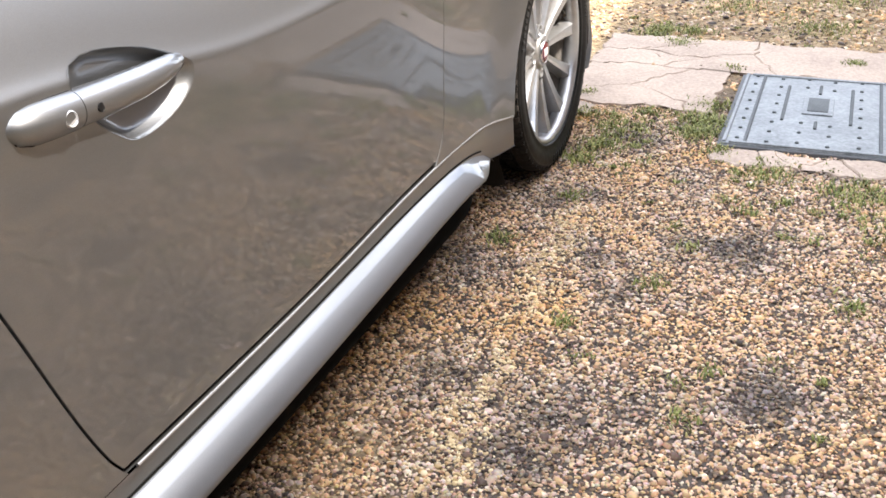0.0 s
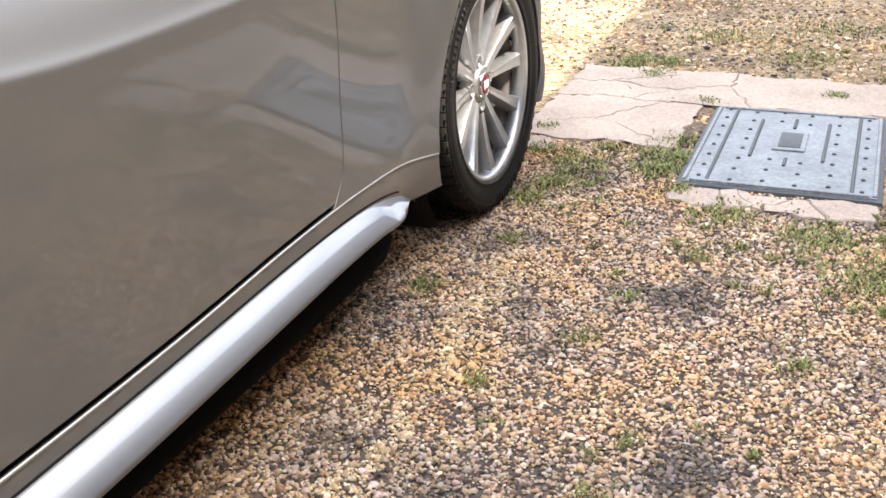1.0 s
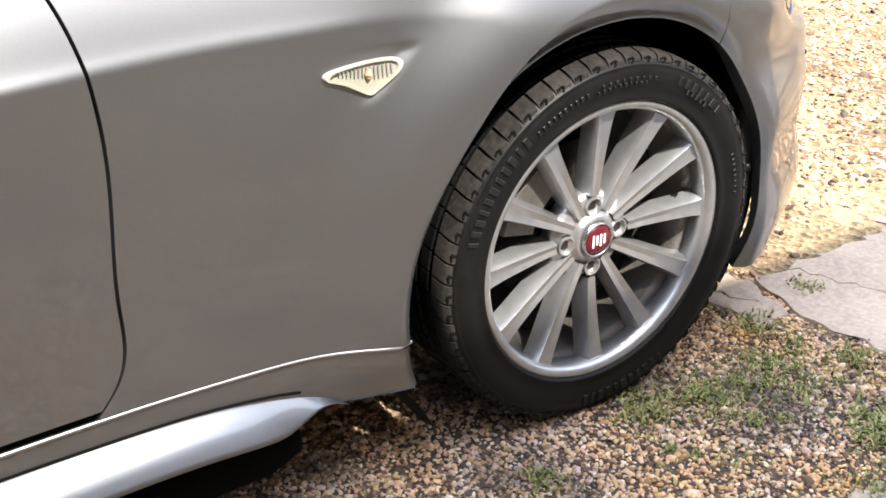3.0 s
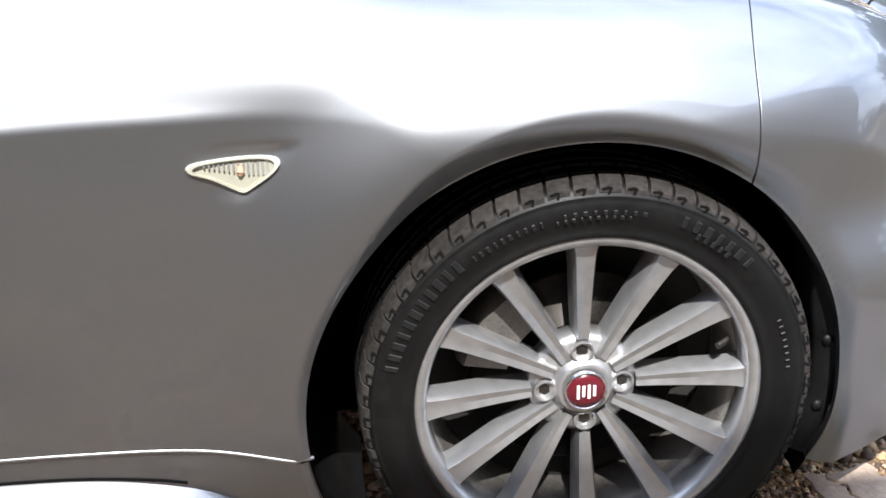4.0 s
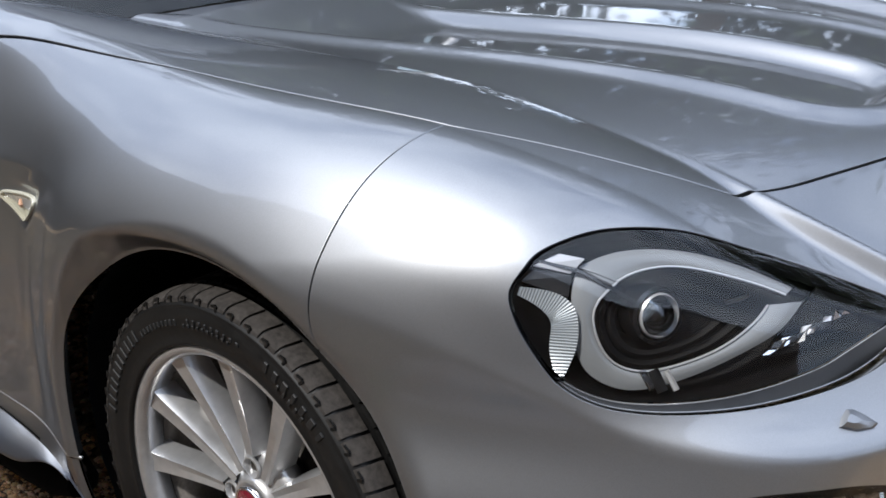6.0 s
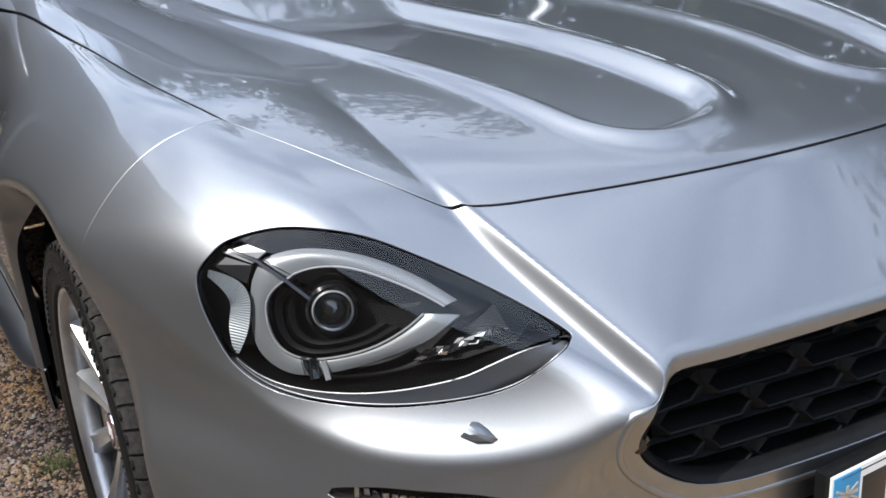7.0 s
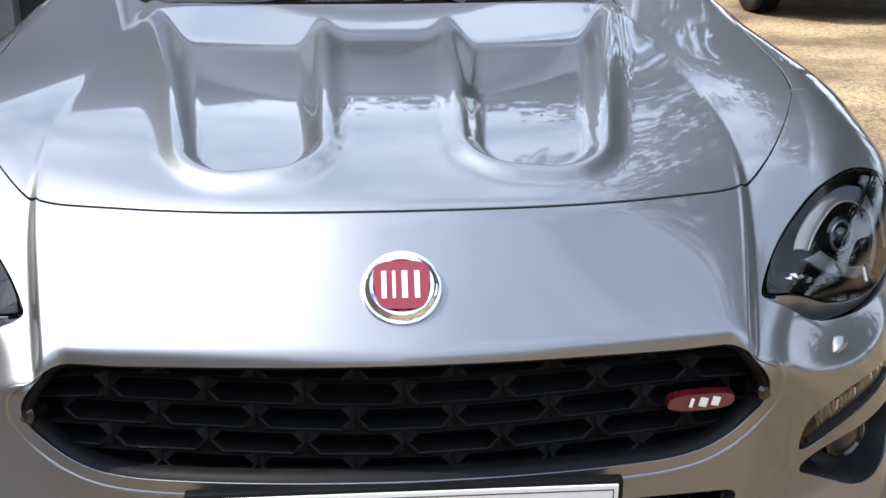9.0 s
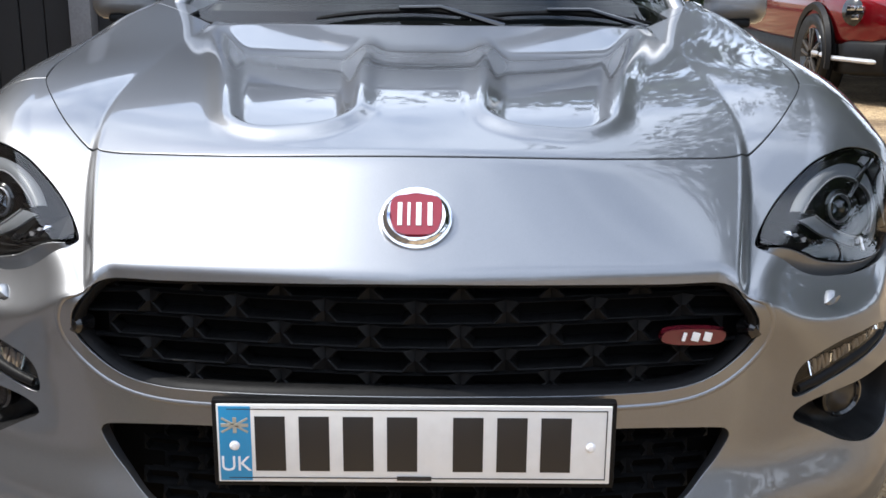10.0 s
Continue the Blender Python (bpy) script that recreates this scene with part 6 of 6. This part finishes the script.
# ---- red car parked farther off ----
def red_car(px, py, pz):
    c = thing("parked_car", "red parked crossover car with black lower cladding", "car", at=(px, py, pz))
    # half-widths along the length for a rounded plan; the front points along +x
    def loft(rows, mat, name, label=""):
        bm = bmesh.new()
        rings = []
        for x, w, z0, z1, r in rows:
            pts = []
            for a in np.radians(np.arange(0, 360, 15)):
                u = np.sign(math.cos(a)) * abs(math.cos(a)) ** r
                v = np.sign(math.sin(a)) * abs(math.sin(a)) ** r
                pts.append(bm.verts.new((x, w * u, (z0 + z1) / 2 + (z1 - z0) / 2 * v)))
            rings.append(pts)
        for p, q in zip(rings, rings[1:]):
            for i in range(24):
                bm.faces.new((p[i], p[(i + 1) % 24], q[(i + 1) % 24], q[i]))
        bm.faces.new(rings[0][::-1])
        bm.faces.new(rings[-1])
        bmesh.ops.recalc_face_normals(bm, faces=bm.faces)
        return part(name, bm, mat, c, label, 50)
    loft([(-2.05, 0.70, 0.45, 0.95, 0.35), (-1.95, 0.80, 0.40, 1.05, 0.3), (-1.3, 0.88, 0.38, 1.08, 0.25), (0.0, 0.89, 0.38, 1.02, 0.25), (1.3, 0.89, 0.40, 1.0, 0.25), (1.75, 0.84, 0.42, 0.97, 0.3), (2.0, 0.68, 0.45, 0.88, 0.35), (2.08, 0.5, 0.5, 0.8, 0.4)], RED_PAINT, "body", "red metallic body")
    loft([(-2.07, 0.66, 0.22, 0.50, 0.3), (-1.9, 0.80, 0.20, 0.50, 0.25), (-0.9, 0.885, 0.20, 0.46, 0.25), (0.9, 0.885, 0.20, 0.46, 0.25), (1.85, 0.80, 0.22, 0.52, 0.25), (2.10, 0.60, 0.24, 0.54, 0.3)], PLASTIC, "cladding", "black lower cladding")
    loft([(-1.95, 0.62, 1.0, 1.25, 0.3), (-1.5, 0.66, 1.0, 1.52, 0.3), (-0.6, 0.66, 1.0, 1.58, 0.3), (0.2, 0.64, 1.0, 1.52, 0.3), (0.95, 0.66, 0.95, 1.08, 0.35)], GLOSS_BLACK, "cabin", "dark glazed cabin")
    loft([(2.02, 0.60, 0.40, 0.44, 0.5), (2.115, 0.50, 0.40, 0.44, 0.5)], SATIN, "bumper_strip", "silver bumper strip")
    part("bumper_strip", tube([(1.40, -0.90, 0.375), (1.75, -0.86, 0.36), (2.02, -0.68, 0.355), (2.12, -0.4, 0.35)], 0.020, 8), SATIN, c, "silver bumper strip")
    for sg in (-1, 1):
        lamp = part("headlamp", disc_at([(0.0, 0.05), (0.07, 0.04), (0.125, 0.0), (0.13, -0.05)], (1.86, sg * 0.74, 0.735), (0.75, sg * 0.62, 0.15), 28), GLOSS_BLACK, c, "round headlamp")
        for dy, dz in ((-0.03, 0.02), (0.04, 0.02), (0.0, -0.05)):
            part("lamp_cell", box((0.03, 0.055, 0.035), (1.915, sg * (0.775 + dy), 0.735 + dz), 0.006, Euler((0, 0, radians(sg * 40))).to_matrix()), CHROME, lamp)
        for x in (-1.32, 1.32):
            w = part("wheel", revolve([(0.22, -0.06), (0.33, -0.10), (0.345, -0.07), (0.345, 0.07), (0.33, 0.10), (0.22, 0.09)], 48), RUBBER, c, "black tyre")
            w.location = (x, sg * 0.815, 0.345)
            w.rotation_euler = (0, 0, 0 if sg < 0 else math.pi)
            bm = bmesh.new()
            revolve([(0.0, -0.075), (0.05, -0.075), (0.06, -0.05), (0.2, -0.02), (0.22, -0.09), (0.225, -0.06)], 48, bm=bm)
            part("rim", bm, GLOSS_BLACK, w, "dark rim")
            for k in range(5):
                q = Matrix.Rotation(2 * math.pi * k / 5, 3, "Y")
                for d in (-0.03, 0.03):
                    part("spoke", box((0.028, 0.03, 0.18), q @ Vector((d, -0.075, 0.13)), 0.008, q @ Matrix.Rotation(d * 5, 3, "Y")), STEEL, w)
            # flat black disc stands in for the shaded hollow of the arch
            part("well_shade_disc", revolve([(0.0, 0.0), (0.41, 0.0), (0.41, 0.02), (0.0, 0.02)], 40), GAP_BLACK, c).location = (x, sg * 0.86, 0.36)
            arch = bmesh.new()
            rings = []
            for a in np.radians(np.linspace(-100, 100, 24)):
                rings.append([arch.verts.new((x + r * math.sin(a), sg * y, 0.345 + r * math.cos(a))) for r, y in ((0.37, 0.80), (0.37, 0.905), (0.42, 0.915), (0.44, 0.88))])
            for p, q in zip(rings, rings[1:]):
                for i in range(3):
                    arch.faces.new((p[i], p[i + 1], q[i + 1], q[i]))
            bmesh.ops.recalc_face_normals(arch, faces=arch.faces)
            part("arch_trim", arch, PLASTIC, c, "black arch trim", 40)
    return c


red_car(-8.90, 4.25, float(ground_z(-8.90, 4.25))).scale = (1.06, 1.06, 1.06)


# ---- trees round the yard ----
BARK = worn("grey brown bark", (0.07, 0.055, 0.04), (0.14, 0.11, 0.085), 8, (0.85, 0.95), relief=0.6, distance=0.01)
LEAF = material("green leaves", (0.05, 0.09, 0.03), 0.6)
info = node(LEAF, "ShaderNodeNewGeometry")
lr = ramp(LEAF, info, "Random Per Island", (0.0, (0.015, 0.03, 0.010)), (0.6, (0.035, 0.06, 0.02)), (1.0, (0.06, 0.09, 0.03)))
link(LEAF, lr, "Color", bsdf(LEAF), "Base Color")


def tree(x, y, tall, wide, seed, many, leaf):
    r = random.Random(seed)
    t = thing("tree", "broad green leafy tree", "tree", "trees round the yard", at=(x, y, float(ground_z(x, y)) - 0.05))
    limbs = bmesh.new()
    tube([(0, 0, 0), (0.1, 0, tall * 0.25), (0.0, 0.15, tall * 0.55), (0.1, 0.1, tall * 0.9)], [0.30, 0.22, 0.14, 0.03], 9, bm=limbs)
    tips = []
    for k in range(9):
        a, h = r.uniform(0, 6.28), r.uniform(0.3, 0.7) * tall
        e = Vector((math.cos(a) * wide * r.uniform(0.5, 0.8), math.sin(a) * wide * r.uniform(0.5, 0.8), h + r.uniform(0.1, 0.25) * tall))
        tube([(0.05, 0.05, h), e * 0.5 + Vector((0, 0, h * 0.45)), e], [0.09, 0.06, 0.02], 6, bm=limbs)
        tips.append(e)
    part("trunk", limbs, BARK, t, "grey brown trunk and limbs", 60)
    v, f = [], []
    for k in range(110):
        c = Vector((r.gauss(0, wide * 0.42), r.gauss(0, wide * 0.42), tall * r.uniform(0.32, 0.98)))
        c.x *= 1.15 - 0.8 * abs(c.z / tall - 0.55)
        c.y *= 1.15 - 0.8 * abs(c.z / tall - 0.55)
        s = r.uniform(0.5, 1.0) * wide * 0.28
        for j in range(many):
            d = Vector((r.gauss(0, 1), r.gauss(0, 1), r.gauss(0, 0.8))) * s * 0.6
            n = Vector((r.gauss(0, 1), r.gauss(0, 1), r.gauss(0.5, 1))).normalized()
            u = n.orthogonal().normalized() * r.uniform(0.55, 1.0) * leaf
            w = n.cross(u)
            i = len(v)
            q = c + d
            v += [q - u, q + w * 0.6, q + u * 1.2, q - w * 0.6]
            f.append((i, i + 1, i + 2, i + 3))
    mesh_object("crown", v, f, LEAF, t, "loose crown of small leaves", smooth=False)


for k, (x, y, h, w) in enumerate([(-24, -5, 9, 4.5), (-23, 3, 10, 5), (-17, 10, 12, 5), (-11.5, 10.5, 13, 5.5), (-5.5, 11, 13, 5), (0.5, 13, 12, 5), (6, 17, 9, 4.4), (12, 17, 8, 4), (18, 12, 8, 4), (22, 4, 8, 4), (-16, 17, 14, 5.5), (-4, 20, 14, 5.5)]):
    tree(x, y, h, w, 20 + k, 110 if 2 <= k <= 5 else 36, 0.21 if 2 <= k <= 5 else 0.36)

# low hedge that closes the far side
r = random.Random(5)
v, f = [], []
for k in range(9000):
    a = r.uniform(-0.35, math.pi + 0.15)
    q = Vector((-3 + 24 * math.cos(a) + r.gauss(0, 0.5), 1 + 21 * math.sin(a) + r.gauss(0, 0.5), abs(r.gauss(0, 0.9)) - 0.3))
    n = Vector((r.gauss(0, 1), r.gauss(0, 1), r.gauss(0.5, 1))).normalized()
    u = n.orthogonal().normalized() * r.uniform(0.14, 0.26)
    w = n.cross(u)
    i = len(v)
    v += [q - u, q + w * 0.7, q + u, q - w * 0.7]
    f.append((i, i + 1, i + 2, i + 3))
hedge = mesh_object("hedge", v, f, LEAF, smooth=False)
tagged(hedge, "dark green hedge along the yard's edge", "hedge", kind="stuff")

# ---- loose gravel and grass near the path ----
STONE = material("mixed flint gravel", (0.3, 0.25, 0.2), 0.75)
info = node(STONE, "ShaderNodeNewGeometry")
sr = ramp(STONE, info, "Random Per Island", (0.0, (0.06, 0.05, 0.046)), (0.2, (0.18, 0.125, 0.10)), (0.38, (0.54, 0.38, 0.22)), (0.6, (0.72, 0.56, 0.38)), (0.8, (0.52, 0.43, 0.39)), (1.0, (0.92, 0.83, 0.72)))
sp = coords(STONE)
sn = noise_tex(STONE, sp, 160, 3)
smx = node(STONE, "ShaderNodeMix")
smx.data_type, smx.blend_type = "RGBA", "MULTIPLY"
smx.inputs["Factor"].default_value = 0.6
link(STONE, sr, "Color", smx, "A")
link(STONE, sn, "Color", smx, "B")
# damp soil and sandy patches among the stones
patch = noise_tex(STONE, sp, 3.1, 5, 0.6)
pr = ramp(STONE, patch, "Fac", (0.36, (0.45, 0.43, 0.43)), (0.47, (1.28, 1.15, 1.02)), (0.60, (1.55, 1.27, 0.92)), (0.7, (1.6, 1.25, 0.72)))
smy = node(STONE, "ShaderNodeMix")
smy.data_type, smy.blend_type = "RGBA", "MULTIPLY"
smy.inputs["Factor"].default_value = 1.0
link(STONE, smx, "Result", smy, "A")
link(STONE, pr, "Color", smy, "B")
link(STONE, smy, "Result", bsdf(STONE), "Base Color")
nprng = np.random.default_rng(11)


def in_slabs(x, y):
    """Where the concrete and the cover keep the stones off."""
    x, y = x + 0.014 * np.sin(31 * y + 3 * np.sin(17 * x)) + 0.008 * np.sin(83 * y), y + 0.014 * np.sin(29 * x + 2 * np.sin(13 * y)) + 0.008 * np.sin(71 * x)
    on = ((x > 0.53) & (x < 1.22) & (y > -1.20) & (y < -0.60)) | ((x > 0.93) & (x < 1.27) & (y > -2.1) & (y < -0.72)) | ((x > 0.235) & (x < 0.91) & (y > -1.73) & (y < -1.235)) | ((x > 0.33) & (x < 0.95) & (y < -1.82) & (y > -2.16))
    return on


def pebbles(count, x0, x1, y0, y1, size, flat, mat=STONE, within_band=None):
    """Many squashed little stones in one mesh."""
    t = (1 + 5 ** 0.5) / 2
    ico = np.array([(-1, t, 0), (1, t, 0), (-1, -t, 0), (1, -t, 0), (0, -1, t), (0, 1, t), (0, -1, -t), (0, 1, -t), (t, 0, -1), (t, 0, 1), (-t, 0, -1), (-t, 0, 1)]) / math.hypot(1, t)
    tri = np.array([(0, 11, 5), (0, 5, 1), (0, 1, 7), (0, 7, 10), (0, 10, 11), (1, 5, 9), (5, 11, 4), (11, 10, 2), (10, 7, 6), (7, 1, 8), (3, 9, 4), (3, 4, 2), (3, 2, 6), (3, 6, 8), (3, 8, 9), (4, 9, 5), (2, 4, 11), (6, 2, 10), (8, 6, 7), (9, 8, 1)])
    tri = tri[ico[tri][..., 2].mean(1) > -0.3]
    x, y = nprng.uniform(x0, x1, count), nprng.uniform(y0, y1, count)
    if within_band:
        near = within_band(x, y)
        x, y = x[near], y[near]
        count = len(x)
    keep = ~in_slabs(x, y) | (nprng.uniform(0, 1, count) < 0.07)
    x, y = x[keep], y[keep]
    n = len(x)
    s = size * nprng.lognormal(0, 0.32, n)
    axes = np.stack([s * nprng.uniform(0.8, 1.35, n), s * nprng.uniform(0.65, 1.0, n), s * nprng.uniform(*flat, n)], -1)
    v = ico[None] * axes[:, None] * nprng.uniform(0.68, 1.25, (n, 12, 1))
    a, b = nprng.uniform(0, 6.283, n), nprng.normal(0, 0.35, n)
    c, d = np.cos(b)[:, None], np.sin(b)[:, None]
    v = np.stack([v[..., 0] * c - v[..., 2] * d, v[..., 1], v[..., 0] * d + v[..., 2] * c], -1)
    c, d = np.cos(a)[:, None], np.sin(a)[:, None]
    v = np.stack([v[..., 0] * c - v[..., 1] * d, v[..., 0] * d + v[..., 1] * c, v[..., 2]], -1)
    v += np.stack([x, y, ground_z(x, y) + nprng.uniform(-0.001, 0.004, n)], -1)[:, None]
    f = (tri[None] + 12 * np.arange(n)[:, None, None]).reshape(-1, 3)
    me = bpy.data.meshes.new("gravel_stones")
    me.vertices.add(12 * n)
    me.vertices.foreach_set("co", v.ravel())
    me.loops.add(3 * len(f))
    me.loops.foreach_set("vertex_index", f.ravel())
    me.polygons.add(len(f))
    me.polygons.foreach_set("loop_start", np.arange(0, 3 * len(f), 3))
    me.polygons.foreach_set("loop_total", np.full(len(f), 3))
    me.update(calc_edges=True)
    me.materials.append(mat)
    ob = new("gravel_stones", me)
    return tagged(ob, "loose mixed brown and grey gravel stones", "gravel", kind="stuff")


pebbles(126000, -2.2, 0.55, -2.05, -0.66, 0.0038, (0.4, 0.7))
pebbles(20000, 0.50, 3.4, -2.5, 0.6, 0.0070, (0.4, 0.6))
pebbles(9000, -1.9, 0.7, -0.66, 0.2, 0.0085, (0.4, 0.6))

SAND_LINE = lambda x: -0.995 + 0.065 * (x + 0.5)
SAND = material("pale yellow sand grains", (0.6, 0.45, 0.25), 0.85)
grain = node(SAND, "ShaderNodeNewGeometry")
link(SAND, ramp(SAND, grain, "Random Per Island", (0.0, (0.42, 0.29, 0.14)), (0.5, (0.66, 0.50, 0.28)), (1.0, (0.82, 0.68, 0.44))), "Color", bsdf(SAND), "Base Color")
pebbles(60000, -2.0, -0.25, -1.75, -0.95, 0.0034, (0.4, 0.6), SAND, lambda x, y: np.abs(y - SAND_LINE(x) + 0.02 * np.sin(23 * x) + 0.012 * np.sin(61 * x)) < nprng.exponential(0.030, len(x)) * (0.6 + 0.4 * np.sin(9 * x)))

# grass and weeds in the joints
GRASS = material("short green weeds", (0.08, 0.13, 0.03), 0.7)
info = node(GRASS, "ShaderNodeNewGeometry")
gr = ramp(GRASS, info, "Random Per Island", (0.0, (0.09, 0.11, 0.028)), (0.6, (0.23, 0.25, 0.065)), (1.0, (0.42, 0.38, 0.14)))
link(GRASS, gr, "Color", bsdf(GRASS), "Base Color")
r = random.Random(3)
v, f = [], []


def tuft(cx, cy, wide, count, tall):
    for k in range(count):
        a = r.uniform(0, 6.28)
        q = Vector((cx + r.gauss(0, wide * 0.5), cy + r.gauss(0, wide * 0.5), 0.0))
        lean = Vector((math.cos(a), math.sin(a), 0))
        h = tall * r.uniform(0.4, 1.2)
        s = Vector((-math.sin(a), math.cos(a), 0)) * r.uniform(0.0012, 0.0028)
        i = len(v)
        v.extend([q - s, q + s, q + lean * h * 0.35 + Vector((0, 0, h * 0.6)) + s * 0.8, q + lean * h * 0.35 + Vector((0, 0, h * 0.6)) - s * 0.8, q + lean * h * 0.9 + Vector((0, 0, h * 0.8))])
        f.extend([(i, i + 1, i + 2, i + 3), (i + 3, i + 2, i + 4)])


for cx, cy, w, n in ((0.31, -1.17, 0.05, 260), (0.42, -1.18, 0.06, 320), (0.57, -1.18, 0.05, 160), (0.19, -1.26, 0.03, 80), (1.24, -0.96, 0.05, 200), (1.33, -0.86, 0.04, 120), (1.13, -1.56, 0.03, 120), (1.42, -0.87, 0.05, 160), (1.42, -0.98, 0.05, 140),
                     (0.14, -0.94, 0.05, 140), (0.03, -0.91, 0.04, 120), (-0.51, -0.87, 0.03, 60), (-0.22, -0.97, 0.03, 40), (0.07, -1.39, 0.06, 160), (-0.02, -1.61, 0.07, 220), (-0.13, -1.78, 0.08, 240), (-0.24, -1.70, 0.05, 90), (0.01, -1.82, 0.06, 200),
                     (-0.42, -1.82, 0.05, 70), (-0.62, -1.24, 0.03, 40), (-0.60, -1.62, 0.03, 40), (-1.08, -1.38, 0.03, 30), (0.39, -0.84, 0.04, 90), (0.58, -0.80, 0.03, 60), (1.59, -1.42, 0.12, 240), (1.85, -1.08, 0.12, 200), (1.46, -1.80, 0.1, 200), (2.05, -1.49, 0.15, 260),
                     (0.30, -0.95, 0.06, 120), (0.45, -1.01, 0.03, 60), (-0.83, -1.11, 0.02, 30), (0.97, -1.19, 0.03, 60)):
    tuft(cx, cy, w * 1.3, int(n * 1.6), 0.016)
# thin scattered weeds
for x0, x1, y0, y1, n in ((-0.08, 0.50, -1.20, -0.90, 40), (-0.35, 0.16, -2.05, -1.2, 50), (1.3, 2.4, -2.2, -0.7, 40), (-1.2, -0.1, -2.0, -1.0, 14)):
    for k in range(n):
        tuft(r.uniform(x0, x1), r.uniform(y0, y1), r.uniform(0.012, 0.035), r.randint(12, 40), r.uniform(0.008, 0.015))
weeds = mesh_object("grass_tufts", v, f, GRASS, smooth=False)
tagged(weeds, "short green weeds growing between gravel and concrete", "grass", kind="stuff")
